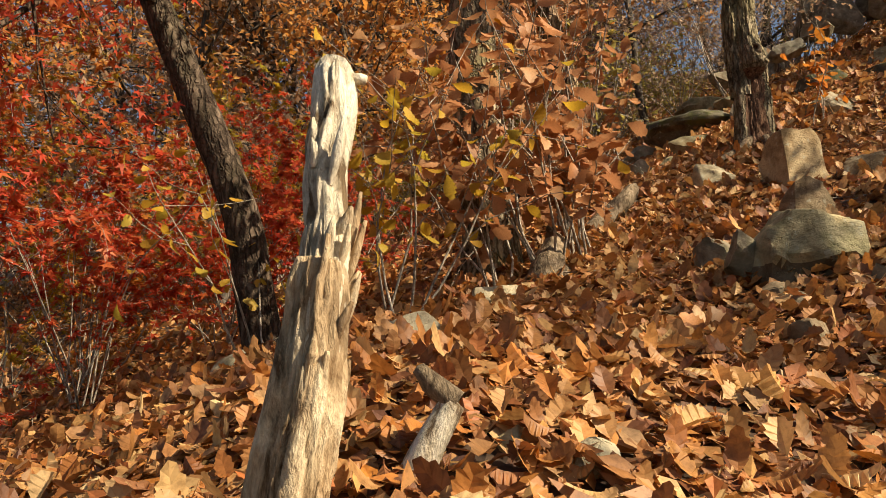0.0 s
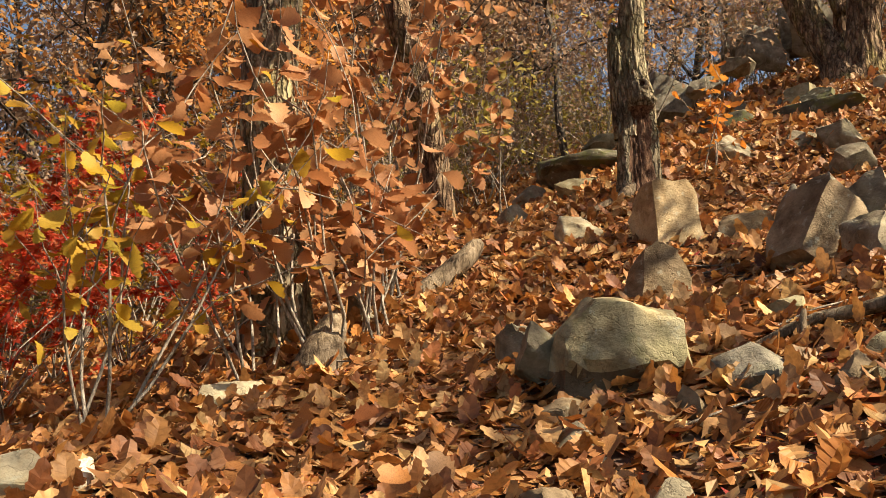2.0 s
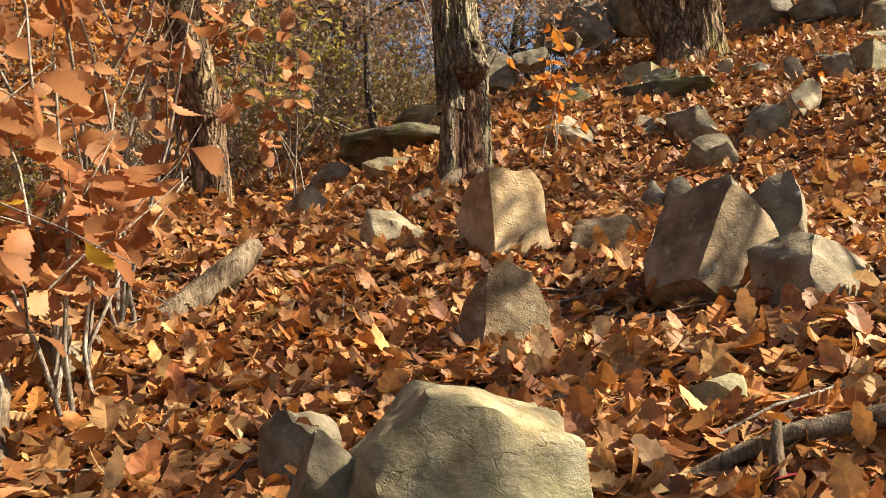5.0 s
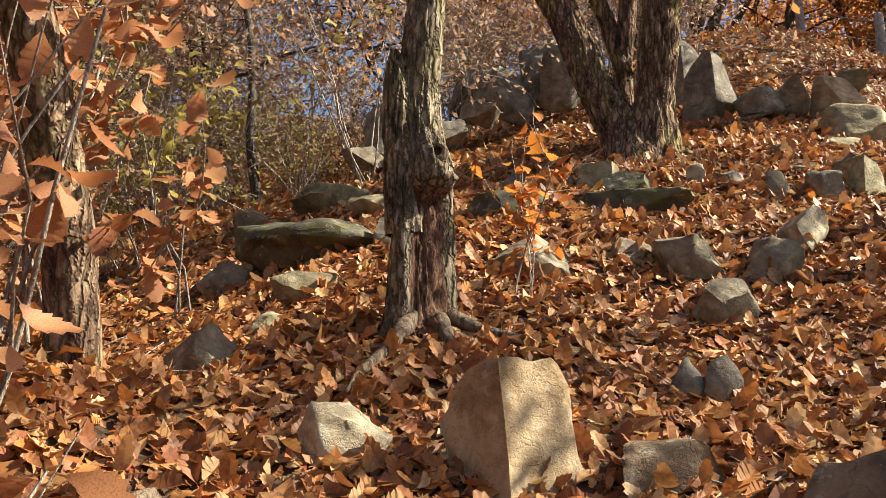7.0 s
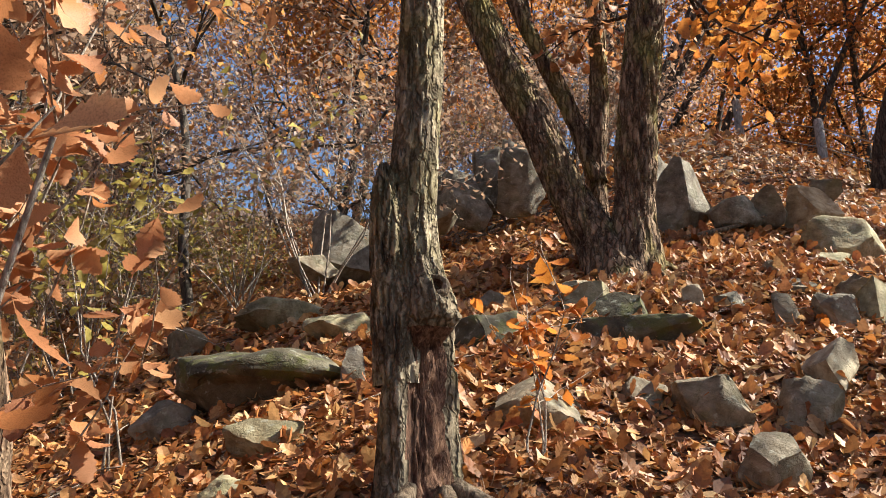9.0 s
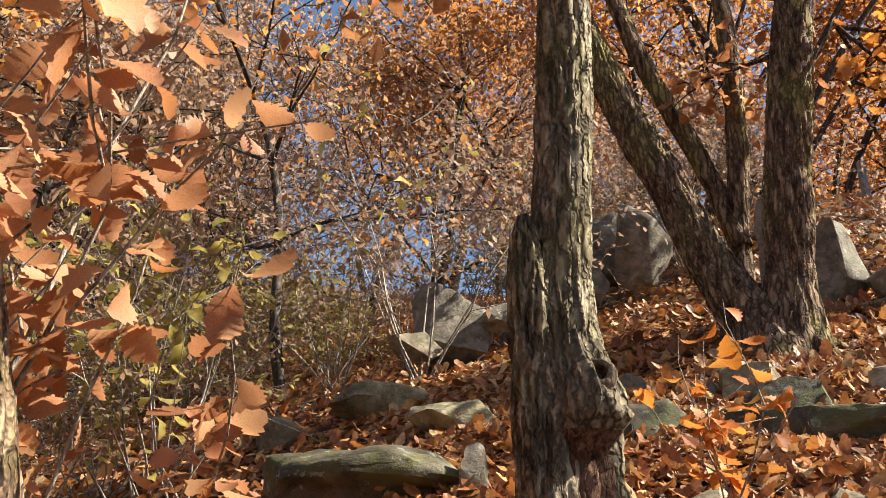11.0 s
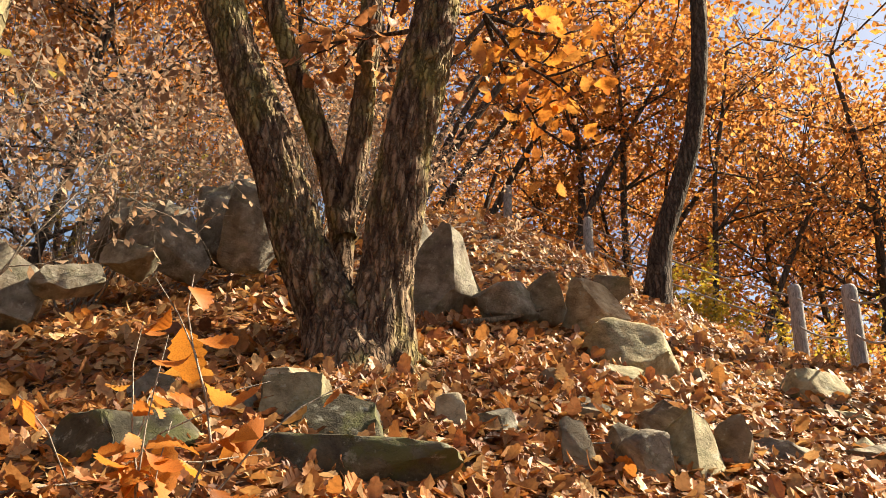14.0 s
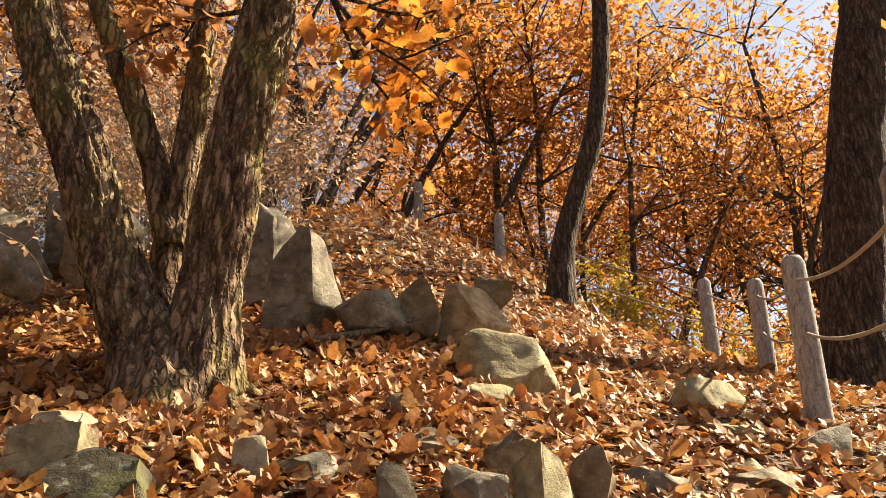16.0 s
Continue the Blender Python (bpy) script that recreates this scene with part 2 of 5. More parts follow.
def soil_material():
    m, n, l = material("leaf_mould_soil")
    p = n["Principled BSDF"]
    a, b = tex(n, l, "ShaderNodeTexNoise", 9), tex(n, l, "ShaderNodeTexVoronoi", 22)
    r = ramp(n, [(0.3, (0.03, 0.017, 0.010)), (0.5, (0.075, 0.039, 0.02)), (0.7, (0.14, 0.072, 0.036))])
    l.new(a.outputs[0], r.inputs[0])
    c = mix(n, l, r.outputs[0], b.outputs["Color"], 0.18, "OVERLAY")
    l.new(c, p.inputs["Base Color"])
    p.inputs["Roughness"].default_value = 0.95
    l.new(bump(n, l, b.outputs["Distance"], 0.8, 0.03), p.inputs["Normal"])
    return m


SOIL = soil_material()


def plain(name, color, rough=0.7):
    m, n, l = material(name)
    t = tex(n, l, "ShaderNodeTexNoise", 60)
    r = ramp(n, [(0.3, tuple(v * 0.7 for v in color)), (0.7, tuple(min(1, v * 1.2) for v in color))])
    l.new(t.outputs[0], r.inputs[0])
    l.new(r.outputs[0], n["Principled BSDF"].inputs["Base Color"])
    n["Principled BSDF"].inputs["Roughness"].default_value = rough
    return m


ROPE = plain("grey_rope", (0.34, 0.31, 0.27), 0.9)


# ---- mesh helpers ----
def mesh_of(name, verts, faces, mat, smooth=True):
    """A mesh from numpy vertices and an (n, k) face array."""
    verts, faces = np.asarray(verts, np.float32), np.asarray(faces, np.int32)
    me = bpy.data.meshes.new(name)
    k = faces.shape[1]
    me.vertices.add(len(verts)), me.loops.add(faces.size), me.polygons.add(len(faces))
    me.vertices.foreach_set("co", verts.ravel())
    me.loops.foreach_set("vertex_index", faces.ravel())
    me.polygons.foreach_set("loop_start", np.arange(0, faces.size, k, dtype=np.int32))
    me.polygons.foreach_set("use_smooth", np.full(len(faces), smooth))
    me.update(calc_edges=True)
    me.materials.append(mat)
    return me


def part(name, me, parent=None, label=""):
    ob = new(name, me)
    if parent is not None:
        ob.parent = parent
    return tagged(ob, label)


def thing(name, x, y, z, label, category, group=""):
    ob = new(name)
    ob.matrix_world = pose(x, y, z)
    ob.empty_display_size = 0.2
    return tagged(ob, label, category, group)


def merge(pieces):
    """Joins (verts, faces) pairs."""
    vs, fs, o = [], [], 0
    for v, f in pieces:
        vs.append(v), fs.append(np.asarray(f) + o)
        o += len(v)
    return np.vstack(vs), np.vstack(fs)


def spline(points, step):
    """Points (x, y, z, radius) resampled smoothly about every step metres."""
    p = np.array(points, float)
    q = np.vstack([2 * p[0] - p[1], p, 2 * p[-1] - p[-2]])
    out = []
    for i in range(1, len(q) - 2):
        n = max(1, int(np.linalg.norm(q[i + 1, :3] - q[i, :3]) / step))
        for t in np.arange(n) / n:
            a, b, c, d = q[i - 1:i + 3]
            out.append(0.5 * (2 * b + (c - a) * t + (2 * a - 5 * b + 4 * c - d) * t * t + (3 * b - a - 3 * c + d) * t ** 3))
    out.append(q[-2])
    return np.array(out)


def tube(points, sides, step=0.1, rough=0.0, groove=0.0, seed=0.0, flare=0.0, caps=True):
    """A tapering tube along a path; groove: the depth of the bark's furrows; flare: how much root buttresses swell the foot."""
    p = spline(points, step)
    n = len(p)
    d = np.gradient(p[:, :3], axis=0)
    d /= np.linalg.norm(d, axis=1)[:, None] + 1e-9
    ref = np.array([0.0, 1, 0]) if abs(d[:, 1]).mean() < 0.8 else np.array([1.0, 0, 0])
    a = np.cross(d, ref)
    a /= np.linalg.norm(a, axis=1)[:, None]
    b = np.cross(d, a)
    th = np.arange(sides) / sides * 2 * np.pi
    rad = np.repeat(np.maximum(p[:, 3], 0.0005)[:, None], sides, 1)
    s = np.r_[0, np.cumsum(np.linalg.norm(np.diff(p[:, :3], axis=0), axis=1))]
    if flare:
        rad *= 1 + flare * np.exp(-s / 0.16)[:, None] * (0.55 + 0.45 * np.sin(th * 5 + seed * 7)[None])
    if groove or rough:
        for i in range(n):
            for j in range(sides):
                c, sn = math.cos(th[j]), math.sin(th[j])
                if groove:
                    k = noise.noise((c * 4.6 + seed, sn * 4.6, s[i] * 3.6))
                    k2 = noise.noise((c * 9 + seed, sn * 9 + 9, s[i] * 9.0))
                    rad[i, j] += groove * (min(1.0, abs(k) * 4.5) - 0.7) + groove * 0.45 * (min(1.0, abs(k2) * 4.0) - 0.7)
                if rough:
                    rad[i, j] *= 1 + rough * noise.noise((c * 1.3 + seed * 3, sn * 1.3, s[i] * 2.0))
    v = (p[:, None, :3] + rad[:, :, None] * (np.cos(th)[None, :, None] * a[:, None] + np.sin(th)[None, :, None] * b[:, None])).reshape(-1, 3)
    i, j = np.meshgrid(np.arange(n - 1), np.arange(sides), indexing="ij")
    f = np.stack([i * sides + j, (i + 1) * sides + j, (i + 1) * sides + (j + 1) % sides, i * sides + (j + 1) % sides], -1).reshape(-1, 4)
    if caps:
        v = np.vstack([v, p[-1:, :3] + d[-1:] * p[-1, 3] * 0.3])
        top, j = (n - 1) * sides, np.arange(0, sides - 1, 2)
        f = np.vstack([f, np.stack([top + j, np.full(len(j), len(v) - 1), top + (j + 2) % sides, top + j + 1], -1)])
    return v, f


# ---- leaves ----
def oak_leaf(stations, lobes, curl, fold, twist=0.0):
    """An oak leaf one metre long along +y, its stalk at the origin: a broad blade with a toothed, crinkled margin; curl bends it along, fold across."""
    t = np.linspace(0, 1, stations)
    u = np.clip((t - 0.1) / 0.9, 0, 1)
    w = 0.30 * np.sin(np.pi * u ** 1.15) ** 0.8 * (0.72 + 0.42 * u) + 0.010
    w[-1] = 0.006
    odd = np.arange(stations) % 2 == 1
    z = curl * (t - 0.3) ** 2 * 1.6
    lift = fold * w + 0 * t
    y_off = 0 * t
    if lobes:
        w[1:-1] *= np.where(odd[1:-1], 1.11, 0.86)
        y_off = np.where(odd, 0.035, -0.012)
        lift = lift + np.where(odd, 0.028, -0.02) * np.sin(np.pi * u)
    mid = np.stack([0 * t, t, z], -1)
    left = np.stack([-w, t + y_off, z + lift + twist * w * (t - 0.4)], -1)
    right = np.stack([w, t + y_off, z + lift - twist * w * (t - 0.4)], -1)
    v = np.vstack([mid, left, right])
    k = np.arange(stations - 1)
    s = stations
    f = np.vstack([np.stack([k, k + 1, s + k + 1, s + k], -1), np.stack([k, 2 * s + k, 2 * s + k + 1, k + 1], -1)])
    return v, f


def maple_leaf():
    """A five-lobed leaf one metre across, stalk at the origin."""
    pts = [(0, 0, 0)]
    for ang, r in ((-115, 0.35), (-85, 0.2), (-60, 0.62), (-38, 0.26), (0, 0.85), (38, 0.26), (60, 0.62), (85, 0.2), (115, 0.35)):
        pts.append((math.sin(radians(ang)) * r, math.cos(radians(ang)) * r, 0.12 * r * r))
    v = np.array(pts)
    return v, np.array([(0, i, i + 1, i + 2) for i in range(1, 8, 2)])


CURLS = ((0.5, 0.3, 0.4), (-0.5, 0.4, -0.6), (0.15, 0.75, 0.7), (-0.2, -0.5, 0.4), (0.9, 0.2, -0.7), (-0.8, 0.15, 0.3), (0.3, -0.7, -0.5))
LEAF_TWIG = [oak_leaf(15, True, c * 0.7, f * 0.7, w) for c, f, w in CURLS]
LEAF_NEAR = [oak_leaf(13, True, c, f, w) for c, f, w in CURLS]
LEAF_MID = [oak_leaf(7, True, c, f, w) for c, f, w in ((0.5, 0.3, 0.3), (-0.5, 0.3, -0.4), (0.2, -0.4, 0.6), (-0.3, 0.45, 0.2))]
LEAF_FAR = [(np.array([(0, 0, 0), (0.27, 0.55, fold), (0, 1, curl), (-0.27, 0.55, fold)]), np.array([(0, 1, 2, 3)])) for fold, curl in ((0.12, -0.1), (-0.1, 0.1), (0.16, 0.2))]
MAPLE = [maple_leaf()]


def scatter(templates, loc, yaw, pitch, roll, size):
    """Copies of the leaf templates, joined: numpy arrays of place, turn and size for each."""
    pieces = []
    which = np.arange(len(loc)) % len(templates)
    for k, (v, f) in enumerate(templates):
        sel = which == k
        if not sel.any():
            continue
        cy, sy, cp, sp, cr, sr = (g(x[sel]) for x in (yaw, pitch, roll) for g in (np.cos, np.sin))
        o = np.zeros_like(cy)
        one = np.ones_like(cy)
        rz = np.array([[cy, -sy, o], [sy, cy, o], [o, o, one]]).transpose(2, 0, 1)
        rx = np.array([[one, o, o], [o, cp, -sp], [o, sp, cp]]).transpose(2, 0, 1)
        ry = np.array([[cr, o, sr], [o, one, o], [-sr, o, cr]]).transpose(2, 0, 1)
        m = rz @ rx @ ry
        w = np.einsum("nij,vj->nvi", m, v) * size[sel][:, None, None] + loc[sel][:, None]
        n = len(w)
        pieces.append((w.reshape(-1, 3), (f[None] + (np.arange(n) * len(v))[:, None, None]).reshape(-1, 4)))
    return merge(pieces)


# ---- ground ----
SWELLS = ((0.8, 8.2, 0.6, 0.6), (1.4, 2.2, 0.9, -0.397), (2.6, 6, 0.9, -0.321), (1.7, 4.2, 0.7, -0.111), (1, 4.2, 1, -0.306), (0.2, 3.2, 1.2, 0.389), (3.8, 8.6, 1, 0.168), (4.4, 7.7, 1, -0.384), (13, 12, 2, 0.058), (11, 11, 1.5, -0.405), (1.2, 3.2, 1, -0.041), (0, 0, 4, 0.774), (-3, 6, 4, 0.339), (1, 5, 2.5, 0.343), (2, 9, 2.5, -0.123), (4, 7, 2.5, 0.377), (5, 11, 2.5, 0.529), (7, 9, 2.5, 0.035), (9, 12, 3, 0.24), (14, 15, 4, 3.392), (12, 9, 2.5, 1.292), (14, 9, 3, -1.322), (16, 13, 3, -2.461), (10, 10, 1.5, -0.187), (3, 14, 4, 0.485), (0, 18, 6, -0.333))


def ground_at(x, y):
    """The slope: a tilted plane with broad swells and small unevenness."""
    z = -0.8775 + 0.2647 * x + 0.3477 * y
    z = z - 0.9 * np.logaddexp(0, (x - 16.0) / 1.5)
    for a, b, s, h in SWELLS:
        z = z + h * np.exp(-((x - a) ** 2 + (y - b) ** 2) / (2 * s * s))
    return z


rng = np.random.default_rng(7)


def grid_mesh(name, xs, ys, mat, drop=0.0):
    X, Y = np.meshgrid(xs, ys, indexing="ij")
    Z = ground_at(X, Y) - drop
    Z += 0.025 * np.sin(X * 3.1 + 1.7 * np.sin(Y * 2.3)) * np.sin(Y * 2.7 + 1.3 * np.sin(X * 1.9))
    nx, ny = X.shape
    i, j = np.meshgrid(np.arange(nx - 1), np.arange(ny - 1), indexing="ij")
    f = np.stack([i * ny + j, (i + 1) * ny + j, (i + 1) * ny + j + 1, i * ny + j + 1], -1).reshape(-1, 4)
    return mesh_of(name, np.stack([X, Y, Z], -1).reshape(-1, 3), f, mat)


def spread(lo, hi, n, near):
    """Grid lines from lo to hi, closer together round near."""
    t = np.linspace(-1, 1, n)
    u = np.sign(t) * np.abs(t) ** 2.2
    return np.where(u < 0, near + (near - lo) * u, near + (hi - near) * u)


ground = tagged(new("ground", grid_mesh("ground", spread(-400, 400, 260, 4), spread(-400, 420, 280, 7), SOIL)),
                "steep forest slope of brown leaf mould under dry leaves", "ground", kind="structure")


def litter(name, x0, x1, y0, y1, density, templates, size, mat, label, keep=None, lift=0.024, tilt=0.27):
    n = int((x1 - x0) * (y1 - y0) * density)
    x, y = rng.uniform(x0, x1, n), rng.uniform(y0, y1, n)
    if keep is not None:
        k = keep(x, y)
        x, y = x[k], y[k]
    n = len(x)
    z = ground_at(x, y) + 0.004 + rng.uniform(0, lift, n)
    z += 0.025 * np.sin(x * 3.1 + 1.7 * np.sin(y * 2.3)) * np.sin(y * 2.7 + 1.3 * np.sin(x * 1.9))
    e = 0.05
    gx, gy = (ground_at(x + e, y) - ground_at(x - e, y)) / (2 * e), (ground_at(x, y + e) - ground_at(x, y - e)) / (2 * e)
    yaw = rng.uniform(0, 2 * np.pi, n)
    along = -np.sin(yaw) * gx + np.cos(yaw) * gy
    across = np.cos(yaw) * gx + np.sin(yaw) * gy
    v, f = scatter(templates, np.stack([x, y, z], -1), yaw, np.arctan(along) + rng.normal(0, tilt, n), -np.arctan(across) + rng.normal(0, tilt, n),
                   size * rng.uniform(0.5, 1.4, n))
    return tagged(new(name, mesh_of(name, v, f, mat, False)), label, "leaf litter", kind="stuff")


NEAR_LABEL = "thick carpet of dry brown oak leaves on the slope"
litter("leaf_litter", -3, 10, 2.0, 11.2, 430, LEAF_NEAR, 0.098, LITTER, NEAR_LABEL, lambda x, y: np.abs(x - 1.6 - 0.55 * (y - 4)) < 2.5, 0.045, 0.25)
litter("leaf_litter", -6, 13, 1.0, 14.0, 260, LEAF_MID, 0.11, LITTER, NEAR_LABEL, lambda x, y: ~((np.abs(x - 1.6 - 0.55 * (y - 4)) < 2.5) & (y < 11.2)) & (x > -3.5) & (x < 12) & (y > 2) & (x > 1.2 * (y - 11)), 0.045, 0.3)
litter("leaf_litter", -14, 26, 2, 34, 90, LEAF_FAR, 0.15, LITTER, "far carpet of dry brown leaves on the hillside", lambda x, y: ~((x > -3.5) & (x < 12) & (y > 2) & (y < 14) & (x > 1.2 * (y - 11))), 0.06, 0.5)
litter("leaf_crumb_litter", -3, 11, 2.2, 11.5, 380, LEAF_FAR, 0.06, LITTER, "crumbs of broken dry leaves between whole ones", lambda x, y: (x > 1.2 * (y - 11)) & (np.abs(x - 1.6 - 0.45 * (y - 4)) < 4.5), 0.03, 0.6)
litter("leaf_litter", -7, 11, -6, 2, 60, LEAF_MID, 0.15, LITTER, "carpet of dry brown leaves where the trail begins", None, 0.03, 0.35)
litter("leaf_litter", -7, -3, 2, 9, 60, LEAF_MID, 0.15, LITTER, "carpet of dry brown leaves on the slope below oaks", None, 0.03, 0.35)
litter("leaf_underlayer", -3, 12, 2.0, 12.5, 300, LEAF_FAR, 0.12, LITTER, "flat pressed layer of older brown leaves on the soil", lambda x, y: (x > 1.2 * (y - 11)) & (np.abs(x - 1.6 - 0.5 * (y - 4)) < 4.5), 0.012, 0.1)
litter("leaf_underlayer", -7, 11, -6, 2.0, 240, LEAF_FAR, 0.12, LITTER, "flat pressed layer of older brown leaves where the trail begins", None, 0.02, 0.2)
litter("maple_leaf_litter", -1.5, 4.5, 3, 8, 5, MAPLE, 0.075, MAPLE_LITTER, "scattered fallen red maple leaves")

litter("maple_leaf_litter", 1.9, 3.3, 3.1, 4.8, 28, MAPLE, 0.08, MAPLE_LITTER, "fallen red maple leaves beside the step stones")


# ---- rocks ----
def rock(x, y, z, w, d, h, yaw, seed, kind, label, cuts=(), rough=17, undercut=0.0):
    """A boulder standing on the slope: a rough lump cut by random planes into worn facets; w, d, h as it shows above the ground."""
    rs = np.random.default_rng(seed * 13 + 5)
    bm = bmesh.new()
    bmesh.ops.create_icosphere(bm, subdivisions=4 if w > 0.25 else 3, radius=1.0)
    v = np.array([q.co[:] for q in bm.verts])
    if cuts:
        v *= 1.35
    for k in range(rough + len(cuts)):
        nrm, c = (np.array(cuts[k][:3], float), cuts[k][3]) if k < len(cuts) else (rs.normal(size=3), rs.uniform(0.42, 0.80) + (0.25 if cuts else 0))
        nrm /= np.linalg.norm(nrm)
        over = v @ nrm - c
        v -= np.where(over > 0, over, 0)[:, None] * nrm
    v -= (v.max(axis=0) + v.min(axis=0)) / 2
    v /= np.abs(v).max(axis=0)
    dip = Vector((rs.uniform(-0.5, 0.5), rs.uniform(-0.5, 0.5), 1)).normalized()
    bend = []
    for q in map(Vector, v):
        bed = q.dot(dip) * 4.5 + 0.7 * noise.noise(q * 2 + Vector((seed, 3, 0)))
        ledge = abs(bed % 1.0 - 0.5) * 2
        bend.append(0.075 * noise.noise(q * 1.9 + Vector((seed, 0, 0))) + 0.055 * noise.noise(q * 4.5 + Vector((0, seed, 0))) - 0.022 * max(0.0, ledge - 0.6) * 2.5 * max(0.0, 0.4 + noise.noise(q * 3 + Vector((0, 0, seed)))) - 0.03 * abs(noise.noise(q * 9)) + 0.012 * noise.noise(q * 20))
    v *= 1 + np.array(bend)[:, None]
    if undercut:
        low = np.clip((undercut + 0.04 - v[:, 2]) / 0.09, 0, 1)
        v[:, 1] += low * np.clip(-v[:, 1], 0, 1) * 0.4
        v[:, :2] += low[:, None] * 0.05 * np.array([(noise.noise(Vector(q) * 16), noise.noise(Vector(q) * 16 + Vector((7, 0, 0)))) for q in v])
    h *= 1.05
    sunk = 0.35 * h + 0.04
    v *= np.array([w / 2, d / 2, (h + sunk) / 2])
    for q, co in zip(bm.verts, v):
        q.co = co
    me = bpy.data.meshes.new("rock")
    bm.to_mesh(me)
    bm.free()
    me.polygons.foreach_set("use_smooth", np.ones(len(me.polygons), bool))
    me.set_sharp_from_angle(angle=radians(38))
    me.materials.append(ROCK[kind])
    # below the ledge: pitted stone with the overhang's shade put into its colour
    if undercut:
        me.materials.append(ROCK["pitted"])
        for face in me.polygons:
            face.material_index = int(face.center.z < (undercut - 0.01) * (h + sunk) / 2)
    ob = new("rock", me)
    ob.matrix_world = pose(x, y, z + 0.02 + (h - sunk) / 2, *((rs.uniform(-6, 6), rs.uniform(-8, 8), yaw + rs.uniform(-15, 15)) if not cuts else (0, 0, yaw)))
    return tagged(ob, label, "rock")


rock(1.90, 4.68, 1.82, 0.55, 0.44, 0.44, -8, 1, "olive", "large grey-green boulder, its pitted lower face darkened for shade", ((0.15, -0.1, 1, 0.55), (-0.6, -0.1, 0.8, 0.70), (0.1, -0.8, 0.6, 0.78), (0.95, -0.1, 0.25, 0.88), (-0.95, -0.2, 0.1, 0.92)), 4, 0.08)
rock(1.63, 4.82, 2.03, 0.19, 0.19, 0.14, -8, 2, "grey", "rounded grey stone against a boulder")
rock(2.42, 6.05, 2.38, 0.42, 0.30, 0.33, -8, 3, "tan", "blunt flat-faced brown stone in dry leaves", ((0.25, -0.95, 0.15, 0.45), (-0.85, -0.5, 0.2, 0.6), (0.1, 0.1, 1, 0.75), (-0.5, 0, 0.85, 0.7), (0.95, 0, 0.35, 0.72)), 6)
rock(3.28, 5.99, 2.60, 0.54, 0.41, 0.48, -8, 4, "tan", "tall brown sandstone boulder with a lit top", ((0.2, -0.95, 0.3, 0.6), (-0.7, -0.3, 0.65, 0.62), (0.6, -0.2, 0.75, 0.72), (1, 0, 0.1, 0.75)), 6)
rock(3.58, 5.94, 2.81, 0.33, 0.27, 0.31, -8, 5, "grey", "cracked grey angular rock beside a boulder")
rock(3.49, 5.58, 2.53, 0.54, 0.49, 0.25, -8, 6, "grey", "dark flat-topped grey rock")
rock(2.24, 4.31, 1.89, 0.25, 0.20, 0.15, -8, 7, "slate", "blue-grey angular stone in dry leaves")
rock(2.62, 4.14, 1.98, 0.18, 0.18, 0.08, -8, 8, "olive", "thin flat stone of a low step")
rock(2.58, 3.94, 1.89, 0.23, 0.23, 0.07, -8, 9, "olive", "thin flat stone of a low step")
rock(2.45, 4.04, 1.89, 0.17, 0.17, 0.10, -8, 10, "tan", "brown stone under a flat stone")
rock(2.65, 4.94, 2.20, 0.20, 0.20, 0.09, -8, 11, "olive", "small flat stone under a root")
rock(0.90, 6.19, 2.30, 0.18, 0.16, 0.19, -8, 12, "grey", "grey stone at a tree's foot")
rock(1.67, 4.52, 1.79, 0.19, 0.19, 0.09, -8, 13, "tan", "brown stone sunk in leaves")
rock(2.02, 4.25, 1.81, 0.12, 0.12, 0.10, -8, 14, "tan", "brown stone sunk in leaves")
rock(0.01, 3.98, 1.60, 0.30, 0.27, 0.12, -2, 15, "pale", "flat pale stone in leaves")
rock(0.43, 5.13, 1.88, 0.27, 0.24, 0.11, -2, 16, "pale", "small pale flat stone")
rock(1.48, 3.70, 1.53, 0.15, 0.15, 0.10, -2, 17, "tan", "brown stone sunk in leaves")
rock(1.75, 3.57, 1.53, 0.15, 0.15, 0.12, -2, 18, "pale", "pale rough stone in dry leaves")
rock(1.63, 4.20, 1.69, 0.15, 0.15, 0.11, -2, 19, "grey", "small grey stone in dry leaves")
rock(1.61, 5.24, 2.05, 0.21, 0.21, 0.15, -2, 20, "grey", "small grey stone in dry leaves")
rock(0.50, 2.69, 1.19, 0.19, 0.19, 0.07, 0, 21, "pale", "pale flat stone among leaves")
rock(0.33, 2.71, 1.23, 0.12, 0.12, 0.06, 0, 22, "olive", "small green-grey stone in dry leaves")
rock(-0.83, 4.69, 1.52, 0.33, 0.33, 0.11, 0, 23, "grey", "low grey stone on the slope")
rock(2.80, 7.13, 3.03, 0.52, 0.36, 0.35, -24, 24, "sand", "split sandstone boulder with a pale lit face", ((0.6, -0.75, 0.3, 0.36), (-0.85, -0.55, 0.1, 0.5), (-0.12, 0.1, 1, 0.72), (0.98, 0.2, 0.1, 0.72), (0, 1, 0.1, 0.7)), 6)
rock(2.32, 7.55, 3.03, 0.34, 0.27, 0.21, -24, 25, "pale", "pale broken stone in leaves")
rock(3.89, 8.85, 4.01, 0.51, 0.41, 0.30, -24, 26, "grey", "dark wedge-shaped boulder in dry leaves", ((-0.5, -0.3, 0.8, 0.5), (0.6, -0.5, 0.6, 0.45), (0.1, -0.95, 0.2, 0.6)), 8)
rock(4.77, 8.54, 4.01, 0.45, 0.41, 0.27, -24, 27, "grey", "rounded grey boulder in a row of stones")
rock(5.14, 8.28, 3.98, 0.35, 0.32, 0.30, -24, 28, "grey", "rounded grey boulder in a row of stones")
